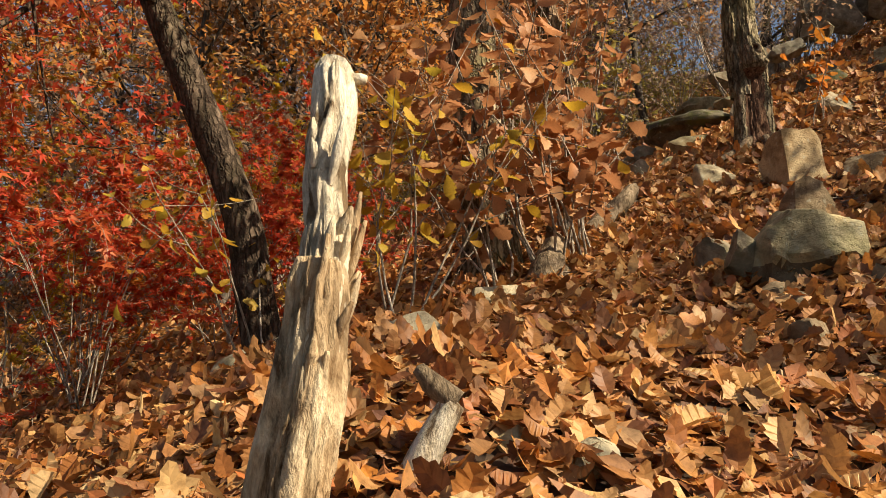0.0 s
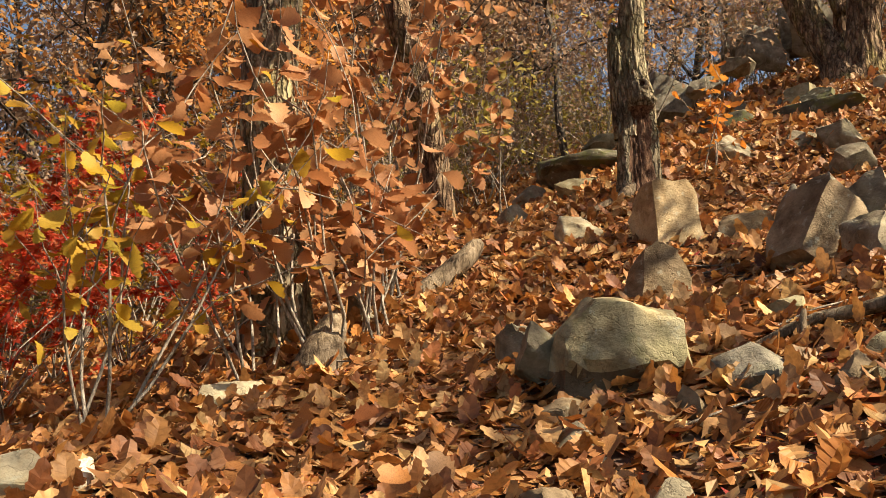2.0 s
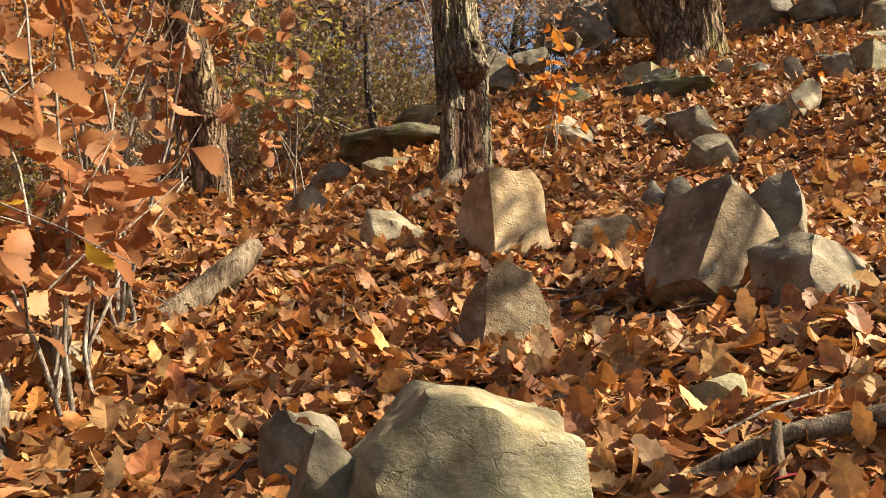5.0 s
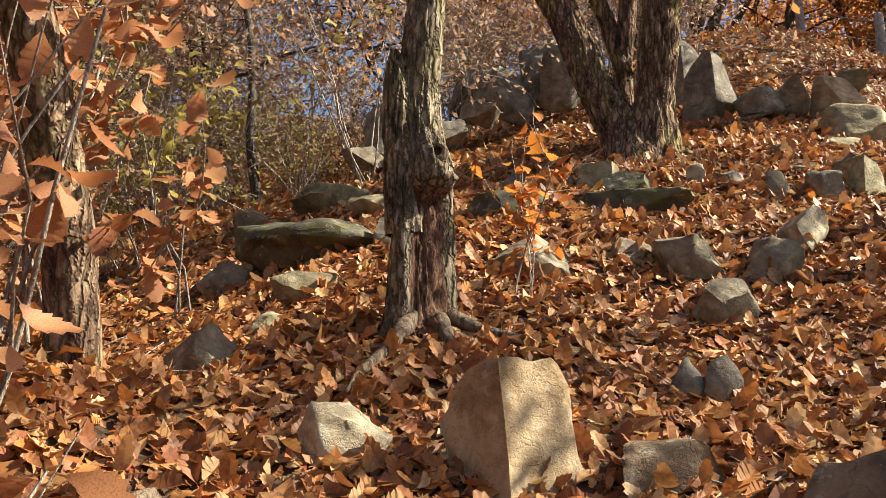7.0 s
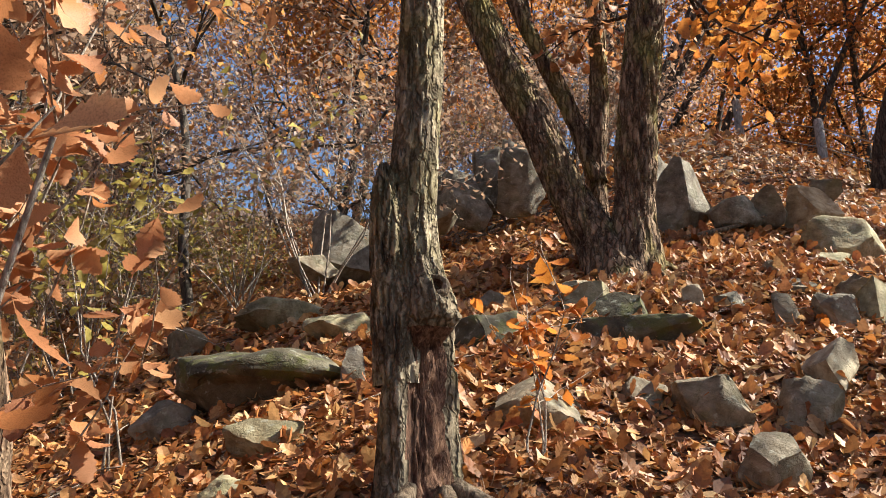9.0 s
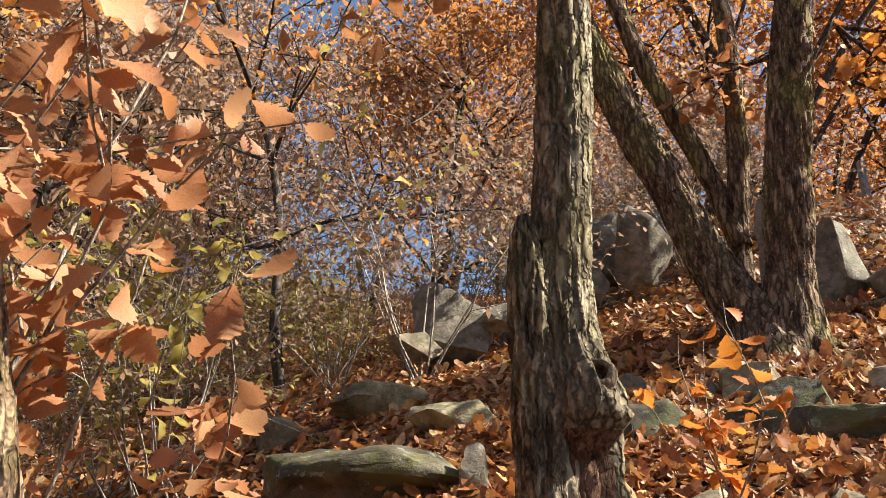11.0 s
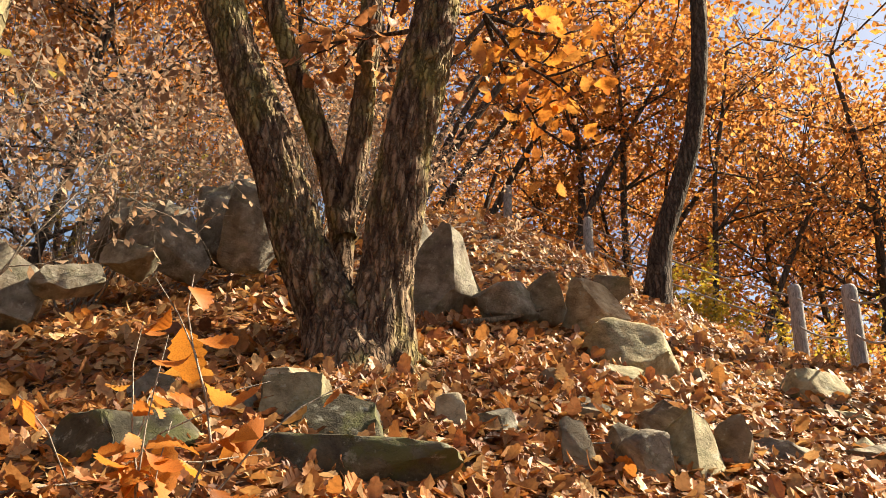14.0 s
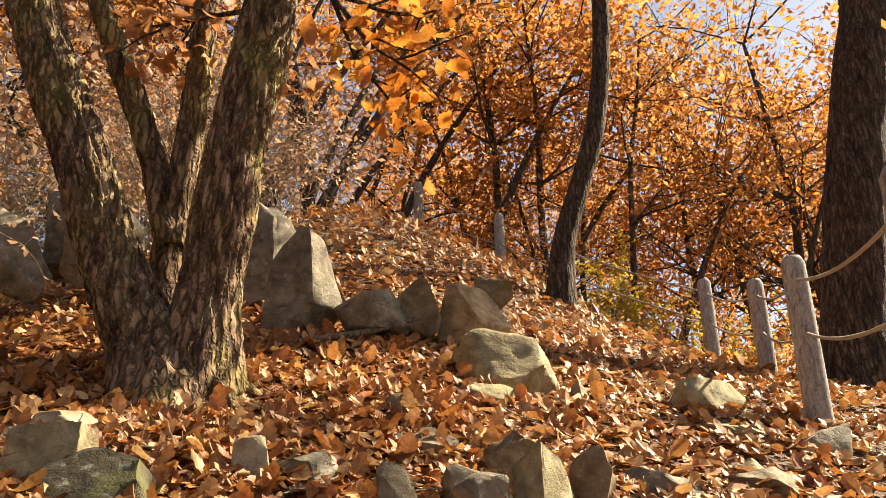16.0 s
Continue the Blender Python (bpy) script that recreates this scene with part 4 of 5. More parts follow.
# the four-stemmed oak
V_STEMS = [
    [(6.02, 10.68, 5.25, 0.42), (6.0, 10.70, 5.52, 0.33), (5.91, 10.80, 5.85, 0.205), (5.85, 10.87, 6.0, 0.182), (5.73, 11.01, 6.42, 0.158), (5.58, 11.17, 7.02, 0.153), (5.42, 11.35, 7.58, 0.147), (5.2, 11.55, 8.4, 0.14),
     (4.8, 11.8, 9.6, 0.11), (4.5, 12.0, 11.0, 0.07)],
    [(6.07, 10.63, 5.35, 0.33), (6.11, 10.58, 6.0, 0.180), (6.15, 10.54, 6.54, 0.168), (6.19, 10.49, 7.07, 0.163), (6.25, 10.43, 7.60, 0.158), (6.32, 10.36, 8.2, 0.15), (6.5, 10.2, 9.6, 0.12), (6.6, 10.1, 11.2, 0.07)],
    [(6.10, 11.0, 5.6, 0.12), (6.16, 11.10, 6.47, 0.089), (6.21, 11.05, 7.19, 0.083), (6.23, 11.03, 7.75, 0.082), (6.24, 11.02, 8.5, 0.078), (6.3, 11.2, 10.5, 0.05)],
    [(6.15, 11.05, 6.5, 0.085), (6.10, 11.17, 6.95, 0.082), (5.99, 11.29, 7.44, 0.082), (5.85, 11.44, 7.97, 0.08), (5.7, 11.6, 8.6, 0.076), (5.4, 11.9, 10.2, 0.05)]]
v_tree = detailed_tree("oak_tree", "old oak of four leaning stems with furrowed mossy bark", V_STEMS, BARK_V, 84, 0.03, 0.026, 5.0, 0.45)
for rx, ry, rl in ((-0.55, -0.5, 0.55), (0.1, -0.75, 0.6), (0.55, -0.5, 0.6), (-0.75, 0.0, 0.5), (0.7, 0.1, 0.5)):
    foot = [(6.02 + rx * rl * u, 10.66 + ry * rl * u, float(ground_at(6.02 + rx * rl * u, 10.66 + ry * rl * u)) + (0.20 - 0.22 * u), 0.10 * (1.15 - u)) for u in (0.35, 0.6, 0.85, 1.05)]
    part("root", trunk_mesh("root", foot, 20, 0.03, BARK_V, 0.016, 0.25, rx * 9 + ry, 0, V_STEMS[0][0][:3]), v_tree, "furrowed root flaring into the leaves")
add_crown(v_tree, 22, (6.4, 10.3, 9.0), 1.8, 6, ORANGE_LEAF, 1, 0.13, along=(0.2, -0.2, 2.0))
add_crown(v_tree, 23, (4.8, 11.8, 9.6), 1.8, 5, ORANGE_LEAF, 1, 0.13, along=(-0.3, 0.2, 1.4))

# the dark leaning maple trunk and its red crown
maple = detailed_tree("maple_tree", "dark leaning maple trunk with red autumn leaves", [
    [(-0.90, 6.0, 1.45, 0.15), (-0.94, 6.0, 1.75, 0.123), (-1.01, 6.0, 2.11, 0.118), (-1.10, 6.0, 2.61, 0.113), (-1.31, 6.0, 3.17, 0.108), (-1.50, 6.0, 3.63, 0.10), (-1.75, 6.0, 4.25, 0.09), (-2.1, 6.1, 5.3, 0.07), (-2.3, 6.2, 6.5, 0.04)]],
    BARK_DARK, 32, 0.06, 0.010, 8.0, 0.3)
add_crown(maple, 24, (-1.62, 6.0, 3.95), 1.7, 8, RED_LEAF, 14, 0.08, MAPLE, 2, (-0.3, 0.25), None, 0.2, lambda x, y, z: (x < -0.35) & (y > 3.2) & (z > 3.0), None, (-0.5, 0.1, 1.5))
add_crown(maple, 34, (-1.75, 6.0, 4.3), 1.8, 5, RED_LEAF, 10, 0.08, MAPLE, 2, (-0.2, 0.1), None, 0.2, lambda x, y, z: (x < -0.2) & (y > 3.2) & (z > 2.9), (-0.3, -0.5, -0.1), (-0.3, 0, 0.6))

# the two-toned oak trunk behind the brown saplings
oak = detailed_tree("oak_tree", "upright oak trunk, half shaded, behind brown-leaved saplings", [
    [(0.46, 6.12, 2.0, 0.24), (0.46, 6.12, 2.35, 0.18), (0.44, 6.12, 2.7, 0.157), (0.40, 6.12, 3.33, 0.155), (0.39, 6.12, 3.8, 0.15), (0.41, 6.12, 4.3, 0.145), (0.5, 6.15, 5.6, 0.13), (0.5, 6.2, 7.5, 0.08), (0.6, 6.2, 9, 0.04)]],
    BARK_OAK, 44, 0.04, 0.012, 11.0, 0.6)
add_crown(oak, 25, (0.5, 6.2, 6.2), 1.8, 8, OAK_LEAF, 3, 0.13, along=(0, 0, 2.3))
oak2 = detailed_tree("oak_tree", "thin leaning oak trunk behind brown saplings", [
    [(1.42, 8.35, 2.9, 0.15), (1.40, 8.33, 3.3, 0.12), (1.36, 8.28, 3.8, 0.11), (1.2, 8.1, 4.5, 0.105), (1.02, 8.0, 5.2, 0.10), (0.9, 8.0, 6.5, 0.08), (0.7, 8.0, 8.5, 0.04)]],
    BARK_V, 28, 0.06, 0.012, 14.0, 0.3)
add_crown(oak2, 26, (0.8, 8.0, 7.0), 1.8, 6, OAK_LEAF, 5, 0.12)
thin_oak = detailed_tree("oak_tree", "slender curved dark trunk beside the rope fence", [
    [(11.70, 12.16, 7.3, 0.24), (11.74, 12.12, 7.7, 0.18), (11.79, 12.06, 8.37, 0.134), (11.94, 11.91, 9.04, 0.122), (12.11, 11.71, 9.82, 0.118), (12.23, 11.58, 10.81, 0.109), (12.29, 11.52, 11.94, 0.105), (12.3, 11.5, 14, 0.06)]],
    BARK_DARK, 28, 0.08, 0.010, 17.0, 0.4)
add_crown(thin_oak, 27, (12.28, 11.55, 11.9), 2.0, 8, ORANGE_LEAF, 3, 0.14, along=(0.05, 0, 2.0))
big_oak = detailed_tree("oak_tree", "thick dark oak trunk beside a fence post", [
    [(12.50, 9.36, 6.0, 0.42), (12.55, 9.33, 6.7, 0.335), (12.64, 9.23, 7.41, 0.321), (12.80, 9.05, 8.65, 0.305), (13.01, 8.81, 10.01, 0.284), (13.14, 8.66, 10.90, 0.27), (13.3, 8.5, 13.5, 0.18), (13.4, 8.5, 16, 0.06)]],
    BARK_DARK, 44, 0.07, 0.014, 20.0, 0.3)
add_crown(big_oak, 28, (13.3, 8.5, 14.0), 2.0, 6, ORANGE_LEAF, 2, 0.15, along=(0.1, 0, 1.8))

# ---- dead wood ----
snag = thing("dead_snag", -0.152, 1.859, 0.821, "bleached barkless dead tree stub standing in leaves", "dead tree")
part("stub", trunk_mesh("stub", [(-0.152, 1.859, 0.705, 0.063), (-0.097, 1.859, 1.061, 0.053), (-0.068, 1.859, 1.247, 0.050), (-0.040, 1.859, 1.376, 0.046), (-0.028, 1.876, 1.506, 0.043), (-0.019, 1.917, 1.637, 0.040), (-0.021, 1.931, 1.685, 0.035), (-0.024, 1.957, 1.775, 0.035), (-0.013, 1.991, 1.893, 0.037), (-0.016, 2.015, 1.980, 0.032), (-0.012, 2.015, 2.008, 0.014)], 56, 0.010, DEADWOOD, 0.010, 0.20, 31.0, 0, (-0.152, 1.859, 0.821)), snag)
part("bark_jacket", trunk_mesh("jacket", [(-0.152, 1.859, 0.705, 0.070), (-0.097, 1.859, 1.061, 0.060), (-0.068, 1.859, 1.247, 0.057), (-0.040, 1.859, 1.376, 0.053), (-0.028, 1.876, 1.506, 0.048), (-0.025, 1.876, 1.556, 0.044), (-0.020, 1.876, 1.596, 0.036)], 64, 0.010, DEADBARK, 0.012, 0.26, 12.0, 0, (-0.152, 1.859, 0.821)), snag, "ragged tan rotten outer wood")
part("broken_twig", trunk_mesh("twig", [(0.001, 2.003, 1.936, 0.011), (0.024, 2.001, 1.958, 0.012), (0.044, 2.000, 1.954, 0.010)], 10, 0.01, DEADWOOD, 0.001, 0.1, 3.0, 0, (-0.152, 1.859, 0.821)), snag)
SNAG_AXIS = np.array([(-0.152, 0.705), (-0.097, 1.061), (-0.068, 1.247), (-0.040, 1.376), (-0.028, 1.506), (-0.020, 1.596), (-0.021, 1.685), (-0.024, 1.775), (-0.013, 1.893)])
snag_rs = np.random.default_rng(61)
for k in range(34):
    sz = snag_rs.uniform(0.85, 1.6) if k < 26 else snag_rs.uniform(1.6, 1.88)
    sx, sy = np.interp(sz, SNAG_AXIS[:, 1], SNAG_AXIS[:, 0]), 1.859 + max(0.0, sz - 1.45) * 0.29
    sr, sa, sl = np.interp(sz, (0.8, 1.2, 1.55, 1.6, 1.9), (0.066, 0.058, 0.046, 0.038, 0.036)), snag_rs.uniform(2.6, 6.8), snag_rs.uniform(0.04, 0.13)
    ca, sn = math.cos(sa), math.sin(sa)
    away = snag_rs.uniform(0.0, 0.012)
    part("splinter", trunk_mesh("splinter", [(sx + ca * (sr - 0.004), sy + sn * (sr - 0.004), sz, 0.006), (sx + 0.12 * sl + ca * sr, sy + sn * sr, sz + sl * 0.5, snag_rs.uniform(0.006, 0.011)),
                                                (sx + 0.2 * sl + ca * (sr + away), sy + sn * (sr + away), sz + sl, 0.003)], 6, 0.012, DEADBARK if k < 26 else DEADWOOD, 0.002, 0.5, k * 1.7, 0, (-0.152, 1.859, 0.821)), snag)
stick = thing("broken_branch", 0.05, 2.6, 1.1, "bleached broken branch leaning out of dry leaves", "branch")
part("limb", trunk_mesh("limb", [(0.0, 2.6, 0.98, 0.050), (0.11, 2.6, 1.23, 0.041), (0.19, 2.6, 1.37, 0.033)], 24, 0.02, DEADWOOD, 0.004, 0.12, 33.0, 0, (0.05, 2.6, 1.1)), stick)
part("fork", trunk_mesh("fork", [(0.20, 2.6, 1.37, 0.032), (0.15, 2.6, 1.41, 0.030), (0.11, 2.59, 1.455, 0.018)], 16, 0.02, ROOTWOOD, 0.003, 0.2, 35.0, 0, (0.05, 2.6, 1.1)), stick)

# ---- brown oak saplings ----
sapling(41, 0.75, 5.55, 1.4, 12, 0.55, OAK_PIECE, 0.14, 2, "oak sapling thick with large dry brown leaves", LEAF_TWIG, lean=(0.05, -0.15), limit=lambda x, y, z: x < 1.0 + 0.1 * (y - 5))
sapling(42, 0.48, 5.4, 1.2, 6, 0.5, OAK_PIECE, 0.135, 2, "oak sapling with large dry brown leaves", LEAF_TWIG, lean=(-0.1, -0.1), limit=lambda x, y, z: x < 0.9)
sapling(47, 1.02, 6.85, 1.9, 9, 0.28, OAK_PIECE, 0.135, 2, "oak sapling thick with large dry brown leaves", LEAF_TWIG, lean=(-0.02, -0.05), limit=lambda x, y, z: x < 1.42)
sapling(48, 0.92, 5.95, 1.1, 9, 0.35, OAK_PIECE, 0.14, 2, "low oak sapling with large dry brown leaves", LEAF_TWIG, lean=(0.05, -0.1), limit=lambda x, y, z: (x < 1.36) & (z < 3.25))
sapling(50, 0.98, 5.74, 1.3, 14, 0.40, OAK_PIECE, 0.125, 4, "oak sapling with broad dry tan leaves beside the trail", LEAF_TWIG, lean=(0.05, -0.1), limit=lambda x, y, z: (x < 1.40) & (z < np.where(x < 1.08, 3.4, 2.95)) & (y > 5.4))
sapling(43, 1.38, 8.70, 1.5, 6, 0.35, OAK_PIECE, 0.14, 3, "oak sapling with tan leaves on long twigs", LEAF_TWIG, lean=(0.10, 0), limit=lambda x, y, z: x < 2.0)
sapling(51, 1.15, 8.55, 2.1, 6, 0.25, OAK_PIECE, 0.13, 3, "tall oak sapling with light brown leaves on long twigs", LEAF_TWIG, lean=(0.10, 0.02), limit=lambda x, y, z: x < 1.9)
sapling(44, 3.58, 8.42, 0.75, 3, 0.3, ORANGE_PIECE, 0.12, 1, "thin oak seedling with few orange leaves", LEAF_TWIG)
sapling(45, -0.95, 5.6, 1.0, 3, 0.5, YELLOW_PIECE, 0.10, 1, "small shrub with yellow-green leaves", LEAF_TWIG)
sapling(46, -0.08, 5.0, 1.15, 6, 0.45, YELLOW_PIECE, 0.11, 1, "shrub with yellow autumn leaves by an oak", LEAF_TWIG)
for k, (sx, sy, sh) in enumerate(((-2.3, 6.6, 1.5), (-1.6, 7.6, 1.3), (-3.4, 7.4, 1.9), (-1.2, 9.2, 1.5))):
    sapling(90 + k, sx, sy, sh, 9, 0.6, RED_LEAF, 0.085, 3, "young maple thick with small red leaves", MAPLE, "maple_sapling", depth=2, pieces=False)
for k, (sx, sy, sh) in enumerate(((-3.0, 8.5, 1.9), (-4.2, 9.5, 2.2), (-2.0, 9.8, 1.8))):
    sapling(96 + k, sx, sy, sh, 9, 0.6, YELLOW_LEAF if k else ORANGE_LEAF, 0.085, 4, "young maple with yellow-orange leaves", MAPLE, "maple_sapling", depth=2, pieces=False)
# yellow bushes past the rope fence
for k, (sx, sy, sh) in enumerate(((15.3, 13.6, 1.1), (16.5, 15.5, 1.6), (14.9, 11.2, 0.9), (16.0, 12.2, 1.3), (17.8, 13.8, 1.9), (18.6, 12.0, 1.8))):
    yellow = k in (0, 3, 5)
    sapling(100 + k, sx, sy, sh, 9, 0.5, YELLOW_LEAF if yellow else FAR_LEAF, 0.09, 2, "bush with yellow autumn leaves past the fence" if yellow else "bush with orange autumn leaves past the fence", LEAF_FAR, "shrub", depth=2, category="shrub", pieces=False)

# ---- roots and fallen wood ----
def lying_wood(name, label, category, mat, pts, sides=16, groove=0.004):
    b0 = pts[0]
    ob = tagged(new(name, trunk_mesh(name, pts, sides, 0.03, mat, groove, 0.18, b0[0] * 3, 0, b0[:3])), label, category)
    ob.location = b0[:3]
    return ob


for pts in ([(2.92, 8.42, 3.70, 0.06), (2.80, 8.25, 3.60, 0.034), (2.66, 8.08, 3.505, 0.026), (2.50, 7.92, 3.40, 0.02), (2.42, 7.85, 3.32, 0.008)],
            [(3.12, 8.36, 3.72, 0.05), (3.22, 8.18, 3.64, 0.03), (3.36, 8.05, 3.60, 0.012)],
            [(3.05, 8.33, 3.70, 0.045), (3.02, 8.14, 3.57, 0.03), (3.06, 7.98, 3.48, 0.012)]):
    part("root", trunk_mesh("root", pts, 14, 0.03, ROOTWOOD, 0.006, 0.25, pts[0][0] * 5, 0, (2.97, 8.50, 3.45)), knot_tree, "grey weathered root")
lying_wood("root", "exposed brown root along a bank of leaves", "root", ROOTWOOD, [(rx, ry, float(ground_at(rx, ry)) + lift, rr) for rx, ry, lift, rr in
           ((2.36, 4.66, 0.0, 0.012), (2.55, 4.56, 0.06, 0.018), (2.72, 4.50, 0.055, 0.024), (2.88, 4.40, 0.07, 0.028), (3.05, 4.34, 0.055, 0.03), (3.25, 4.22, 0.06, 0.036), (3.5, 4.1, 0.03, 0.03))], 14, 0.008)
lying_wood("root", "short root stub standing in leaves", "root", ROOTWOOD, [(2.5, 4.5, 2.02, 0.022), (2.505, 4.5, 2.12, 0.018), (2.52, 4.51, 2.2, 0.01)], 10)
lying_wood("log", "broken weathered log lying in leaves", "log", ROOTWOOD, [(0.86, 6.30, 2.40, 0.045), (1.05, 6.72, 2.50, 0.06), (1.20, 6.80, 2.60, 0.06), (1.34, 6.92, 2.72, 0.075), (1.50, 6.97, 2.86, 0.062), (1.57, 7.03, 2.95, 0.05), (1.60, 7.04, 2.98, 0.02)], 20, 0.012)
lying_wood("stump", "split grey root stump below a sapling", "stump", ROOTWOOD, [(0.70, 5.50, 1.95, 0.17), (0.74, 5.50, 2.08, 0.12), (0.76, 5.54, 2.18, 0.10), (0.80, 5.58, 2.30, 0.05), (0.82, 5.60, 2.34, 0.02)], 24, 0.02)
lying_wood("fallen_branch", "thin fallen branch below rocks", "branch", ROOTWOOD, [(7.0, 11.2, 6.12, 0.02), (7.35, 11.05, 6.2, 0.026), (7.7, 10.95, 6.3, 0.02), (8.0, 10.85, 6.42, 0.012)], 8, 0.002)
lying_wood("fallen_branch", "pale broken stick in leaves", "branch", DEADWOOD, [(0.18, 4.0, 1.58, 0.04), (0.20, 4.08, 1.67, 0.045), (0.215, 4.12, 1.72, 0.01)], 10, 0.003)
add_crown(v_tree, 35, (6.6, 10.2, 8.1), 0.75, 3, ORANGE_LEAF, 3, 0.13, LEAF_NEAR, 1, (-0.6, 0.1), None, 0.12, None, (0.5, -0.3, -0.2))
add_crown(v_tree, 36, (6.3, 10.4, 7.9), 0.9, 2, OAK_LEAF, 3, 0.13, LEAF_NEAR, 1, (-0.4, 0.3), None, 0.12, None, (0.1, 0.5, 0))

sapling(49, 2.1, 10.3, 1.7, 3, 0.25, OLIVE_LEAF, 0.11, 1, "thin shrub with drooping pale dry leaves", LEAF_MID, "shrub", depth=1, category="shrub", pieces=False)

# ---- dry grass and small sticks ----
BLADE = [(v * np.array((0.05, 1, 1)), f) for v, f in (oak_leaf(5, False, c, 0.2) for c in (0.5, -0.5, 0.9))]


def dry_grass(x, y, spread_out, n, length, seed, label):
    rs = np.random.default_rng(seed)
    px, py = x + rs.normal(0, spread_out, n), y + rs.normal(0, spread_out, n)
    loc = np.stack([px, py, ground_at(px, py)], -1)
    v, f = scatter(BLADE, loc, rs.uniform(0, 6.28, n), rs.uniform(0.2, 1.2, n), rs.normal(0, 0.3, n), length * rs.uniform(0.5, 1.3, n))
    tagged(new("dry_grass", mesh_of("dry_grass", v, f, DULL_LEAF)), label, "dry grass", kind="stuff")


dry_grass(5.75, 10.25, 0.18, 60, 0.10, 1, "dry bleached grass at the foot of an oak")
dry_grass(6.25, 10.15, 0.18, 50, 0.09, 2, "dry bleached grass at the foot of an oak")
dry_grass(5.25, 10.0, 0.10, 24, 0.10, 3, "tuft of dry bleached grass in leaves")
dry_grass(8.9, 9.9, 0.45, 110, 0.11, 4, "dry grass and stems on the bank")
dry_grass(10.2, 11.0, 0.6, 130, 0.12, 5, "dry grass and stems on the bank")
dry_grass(3.15, 8.2, 0.10, 30, 0.12, 6, "dry grass stems by a knotty root")
rs = np.random.default_rng(77)
sticks = []
for k in range(170):
    qx, qy, qa, ql = rs.uniform(-1.5, 9), rs.uniform(3, 11), rs.uniform(0, 6.28), rs.uniform(0.12, 0.45)
    if qx < 0.55 * (qy - 4) - 2 or qx > 0.55 * (qy - 4) + 5.5:
        continue
    ends = [(qx + math.cos(qa) * ql * u, qy + math.sin(qa) * ql * u) for u in (-0.5, 0, 0.5)]
    sticks.append(tube([(ex, ey, float(ground_at(ex, ey)) + 0.035 + rs.uniform(0, 0.02), 0.0045) for ex, ey in ends], 4, 0.2, caps=False))
tagged(new("fallen_twigs", mesh_of("fallen_twigs", *merge(sticks), TWIG)), "thin fallen twigs scattered over dry leaves", "twigs", kind="stuff")

# ---- fence ----
def post(x, y, z, lean_x=0.0, lean_y=0.0, tall=0.96):
    ob = tagged(new("fence_post", mesh_of("post", *tube([(0, 0, -0.25, 0.088), (0, 0, 0.5, 0.085), (0, 0, tall - 0.04, 0.08), (0, 0, tall, 0.06)], 20, 0.06, 0.03, 0.002, x), POSTWOOD)),
                "round weathered grey fence post of a rope fence", "fence post", "posts of the rope fence")
    ob.matrix_world = pose(x, y, z, lean_x, lean_y)
    return ob


POSTS = [(14.96, 17.27, 11.07, 0, 0), (14.75, 15.25, 9.73, 0, 0), (13.60, 11.26, 7.24, 0, 0), (12.15, 10.05, 6.57, 0, 0), (9.58, 8.73, 5.76, 0, 0)]
for px, py, pz, lx, ly in POSTS:
    post(px, py, pz, lx, ly)
END = (7.02, 7.36, float(ground_at(7.02, 7.36)))
post(*END, 0, 0, 1.85)
for (ax, ay, az, *_), (bx, by, bz, *_) in zip(POSTS, POSTS[1:] + [(END[0], END[1], END[2] + 0.9)]):
    for hh in (0.8, 0.42):
        sag = 0.09
        pts = [(ax + (bx - ax) * u, ay + (by - ay) * u, az + hh + (bz - az) * u - sag * 4 * u * (1 - u), 0.011) for u in np.linspace(0, 1, 9)]
        tagged(new("rope", mesh_of("rope", *tube(pts, 8, 0.15), ROPE)), "sagging grey rope strung between fence posts", "rope", "ropes of the fence")

# ---- the wood around ----
TREES = [forest_tree(60 + k, h, r, FAR_LEAF, "slender oak with thin orange-brown autumn leaves", pe, ln, 0.34, 0.15) for k, (h, r, pe, ln) in
         enumerate(((7.0, 0.10, 4, 0.15), (8.0, 0.12, 3, 0.12), (6.0, 0.08, 4, 0.22), (8.5, 0.13, 3, 0.1)))]
AIRY = [forest_tree(64 + k, h, r, FAR_LEAF, "dark slender oak with a thin airy orange crown", 2, ln, 0.4, 0.14) for k, (h, r, ln) in enumerate(((8.0, 0.11, 0.2), (7.0, 0.09, 0.3), (8.5, 0.13, 0.15)))]
DULL = [forest_tree(74 + k, h, r, DULL_LEAF, "slender oak with thin dull brown leaves", 4, 0.15, 0.1, 0.15) for k, (h, r) in enumerate(((7.5, 0.09), (8.5, 0.11)))]
BARE = [forest_tree(70 + k, h, r, FAR_LEAF, "slender tree nearly bare of leaves", 1, 0.1, 0.3, depth=2) for k, (h, r) in enumerate(((7.0, 0.08), (8.5, 0.12)))]
BUSH = [sapling(80 + k, 0, 0, hh, 8, 0.6, m, 0.085, pt, "tangled shrub of thin pale twigs in the thicket", LEAF_FAR, "shrub", depth=2, category="shrub", base_z=0.0, pieces=False)
        for k, (hh, pt, m) in enumerate(((1.5, 1, OLIVE_LEAF), (2.0, 1, DULL_LEAF), (1.3, 1, OLIVE_LEAF), (1.9, 1, DULL_LEAF)))]
for src in BUSH:
    tagged(src, group="shrubs of the thicket")
placed = {}


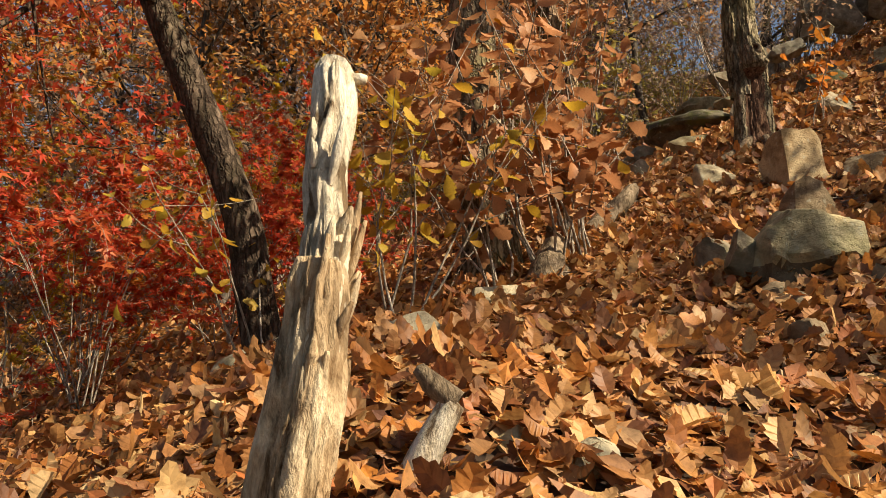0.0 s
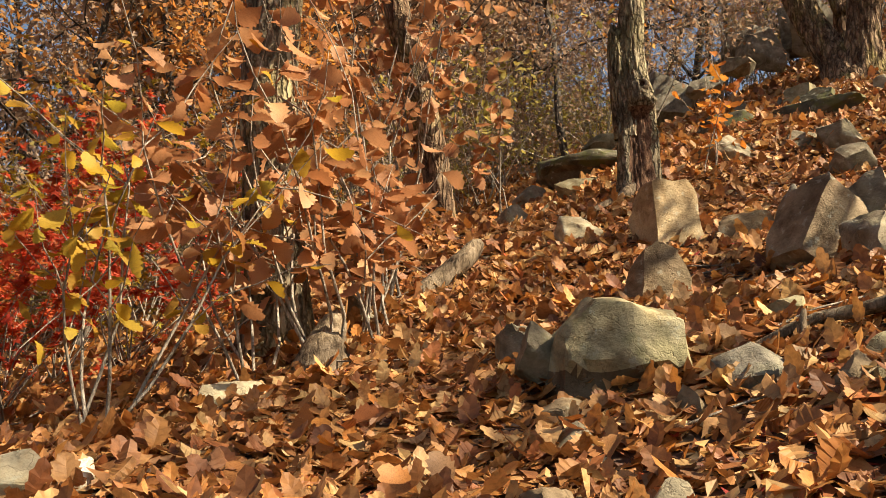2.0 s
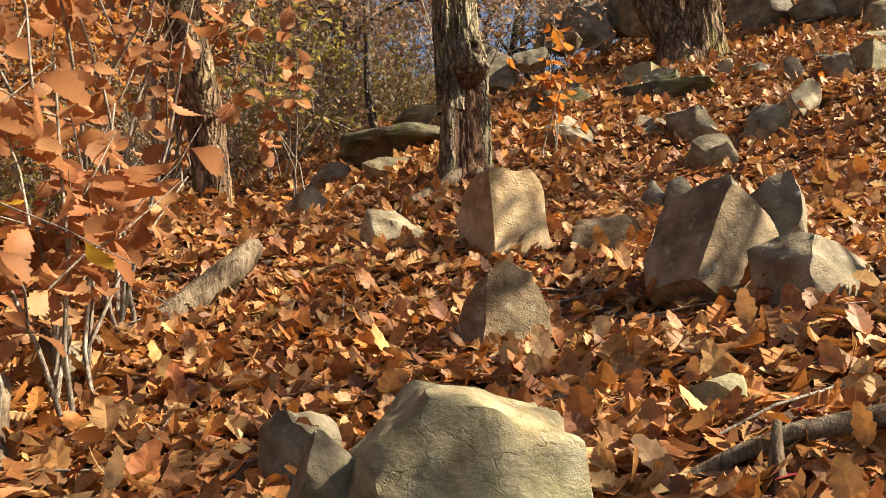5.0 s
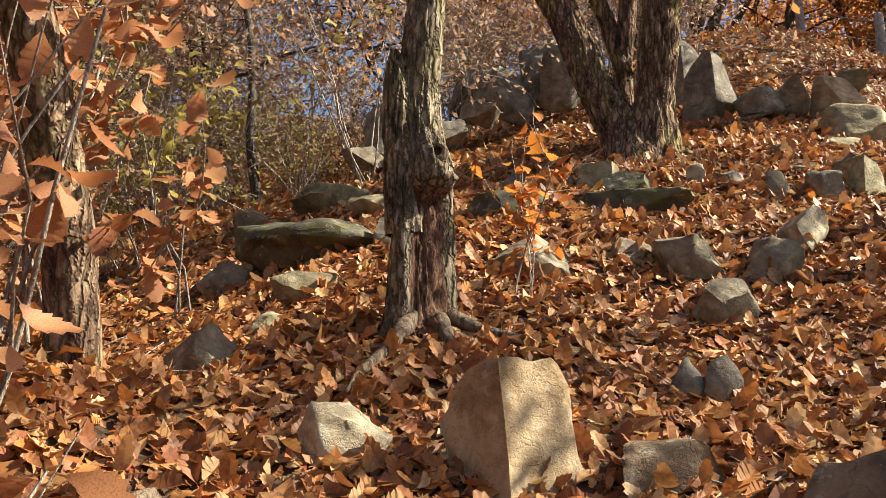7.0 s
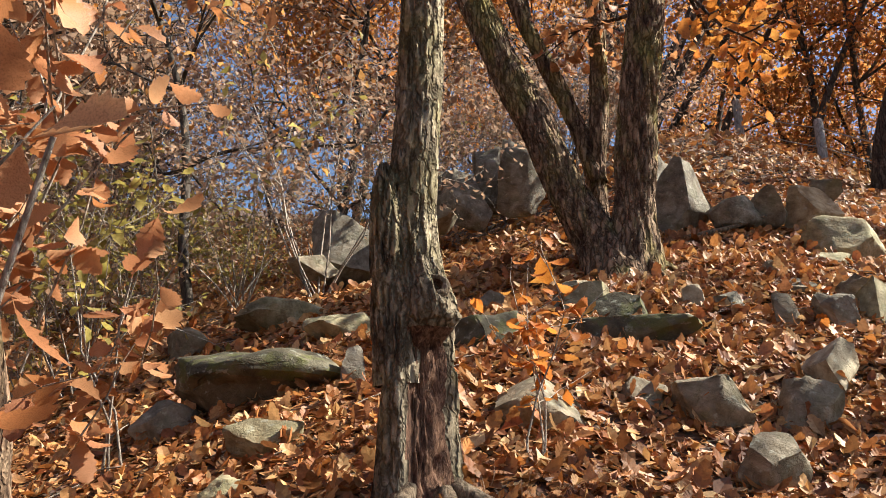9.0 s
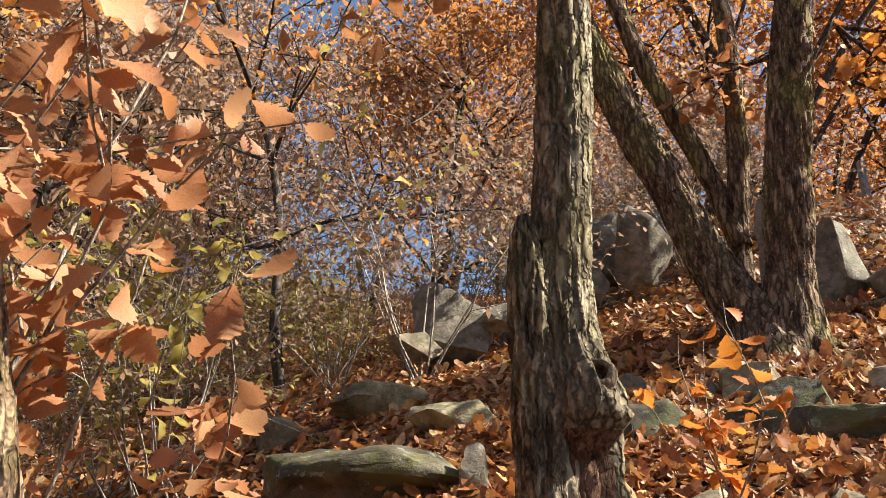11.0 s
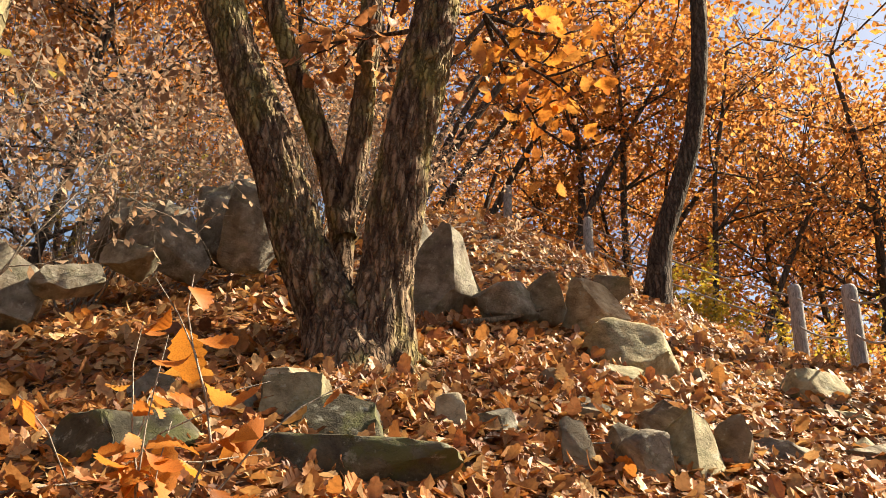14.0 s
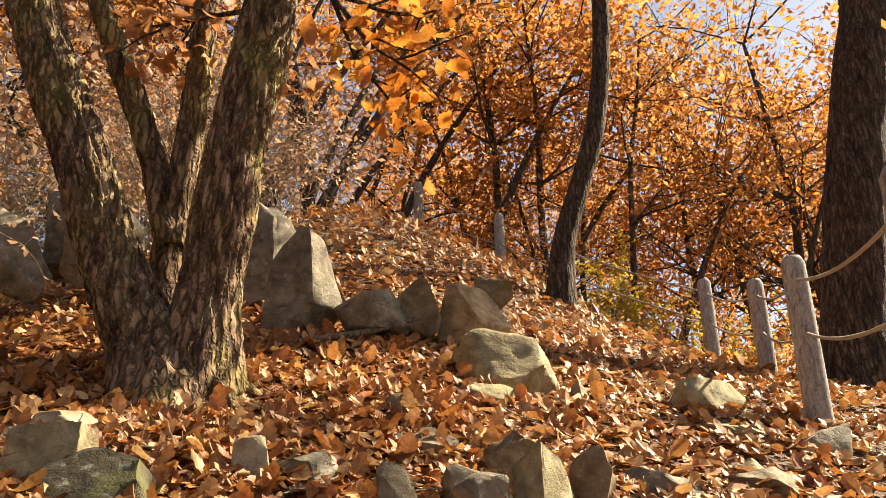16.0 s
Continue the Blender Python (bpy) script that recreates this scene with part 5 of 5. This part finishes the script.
def plant(src, x, y, turn, scale=1.0):
    """Sets a tree or bush on the slope: the first time itself, then copies."""
    m = pose(x, y, float(ground_at(x, y)), 0, 0, turn)
    if src.name not in placed:
        placed[src.name] = True
        src.matrix_world = m
        return src
    ob = copy_thing(src, m)
    ob.scale = (scale, scale, scale)
    return ob


for k, (sx, sy, sh, sr, sl) in enumerate(((11.6, 16.6, 5.0, 0.07, 0.55), (12.6, 17.6, 6.0, 0.09, 0.7), (13.6, 18.6, 6.0, 0.08, 0.5), (12.2, 18.9, 6.5, 0.10, 0.6), (14.4, 19.6, 6.0, 0.08, 0.75), (15.8, 19.2, 6.5, 0.09, 0.6),
                                            (16.6, 17.4, 6.0, 0.09, 0.5), (10.9, 17.6, 5.5, 0.07, 0.35), (17.8, 16.8, 6.0, 0.08, 0.7), (19.2, 15.0, 5.5, 0.10, 0.45), (18.0, 19.5, 7.0, 0.10, 0.6))):
    g = float(ground_at(sx, sy))
    bow = 0.25 * math.sin(k * 2.1)
    slant = detailed_tree("tree", "dark slender slanting trunk with a thin orange crown", [
        [(sx + 0.72 * sl * sh * u * (0.6 + 0.4 * u) + bow * u * (1 - u), sy - 0.60 * sl * sh * u * (0.6 + 0.4 * u) - bow * u * (1 - u), g - 0.2 + sh * u, sr * (1.15 - 0.8 * u)) for u in (0, 0.15, 0.35, 0.55, 0.8, 1.0)]], BARK_FAR, 10, 0.25, 0.004, k * 2.3, 0.3)
    tagged(slant, group="slanting trees past the fence")
    add_crown(slant, 150 + k, (sx + 0.72 * sl * sh * 0.6, sy - 0.6 * sl * sh * 0.6, g + sh * 0.75), 1.6, 4, FAR_LEAF, 5, 0.14, depth=1, bark=BARK_FAR, along=(0.5 * sl, -0.4 * sl, 1.2))

rw = random.Random(5)


def wooded(x, y):
    """Where trees stand: up the hill past the fence and the thicket, and down the slope by the maples."""
    if x > 9:
        return y > 13.6 + 0.1 * (x - 9) if x < 13.5 else y > 13.8 + 0.2 * (x - 13)
    if x < -2.5:
        return y > 8.5 - 0.3 * x * 0.2
    return y > 15.5


spots = []
for _ in range(3000):
    x, y = rw.uniform(-16, 27), rw.uniform(5, 36)
    if len(spots) < 76 and wooded(x, y) and not (9 < x < 15.8 and y < 17.8) and all((x - a) ** 2 + (y - c) ** 2 > 1.7 for a, c in spots):
        spots.append((x, y))
        orange = x > 8 or (x < -3 and rw.random() < 0.12)
        plant(rw.choice(TREES if orange else DULL if y > 17.5 else BARE), x, y, rw.uniform(0, 360), rw.uniform(0.8, 1.25))
for x, y in ((18.8, 15.4), (21.0, 13.4), (22.6, 15.8), (18.4, 18.0), (23.6, 12.4)):
    plant(rw.choice(AIRY), x, y, rw.uniform(0, 360), rw.uniform(1.0, 1.2))
for x, y in ((21.6, 12.4), (24.2, 13.8), (24.0, 15.4), (26.5, 17.0), (25.5, 13.0), (28.5, 14.6), (30.0, 17.5)):
    plant(rw.choice(TREES), x, y, rw.uniform(0, 360), rw.uniform(1.2, 1.45))
count = 0
for _ in range(1500):
    x, y = rw.uniform(-5, 9), rw.uniform(10.8, 22)
    if count < 60 and y > 12.3 - 0.25 * x and not (x > 3.6 and y < 12.9) and not (x > 4.4 and y < 14.0 and rw.random() < 0.4):
        plant(rw.choice(BUSH), x, y, rw.uniform(0, 360), rw.uniform(0.7, 1.2))
        count += 1
for _ in range(12):
    plant(rw.choice(BUSH), rw.uniform(9.5, 12.0), rw.uniform(16, 21), rw.uniform(0, 360), rw.uniform(0.6, 0.9))
# thin-crowned oaks down the slope, whose shade dapples the leaves
for sx, sy, sd, ht, pe in ((9.0, 0.5, 130, 8.5, 1), (8.2, 3.7, 133, 7.0, 2), (10.3, 6.3, 136, 6.2, 2)):
    set_down(forest_tree(sd, ht, 0.12, ORANGE_LEAF, "oak with a thin orange crown beside the trail", pe, 0.05, 0.5), sx, sy)

# fallen leaves that lie uppermost beside the trail
LEAF_PIECES = [mesh_of("fallen_leaf", v, f, LITTER_ONE) for v, f in LEAF_TWIG]
for k in range(300):
    lx, ly = rw.uniform(0.4, 3.4), rw.uniform(3.3, 6.3)
    lz = float(ground_at(lx, ly)) + 0.03 + 0.025 * math.sin(lx * 3.1 + 1.7 * math.sin(ly * 2.3)) * math.sin(ly * 2.7 + 1.3 * math.sin(lx * 1.9))
    leaf = part("fallen_leaf", LEAF_PIECES[k % 7], ground)
    turn = Euler((rw.gauss(0.3, 0.2), rw.gauss(-0.25, 0.2), 0)).to_matrix() @ Euler((0, 0, rw.uniform(0, 6.28))).to_matrix()
    leaf.matrix_basis = Matrix.LocRotScale((lx, ly, lz), turn.to_quaternion(), (rw.uniform(0.09, 0.15),) * 3)
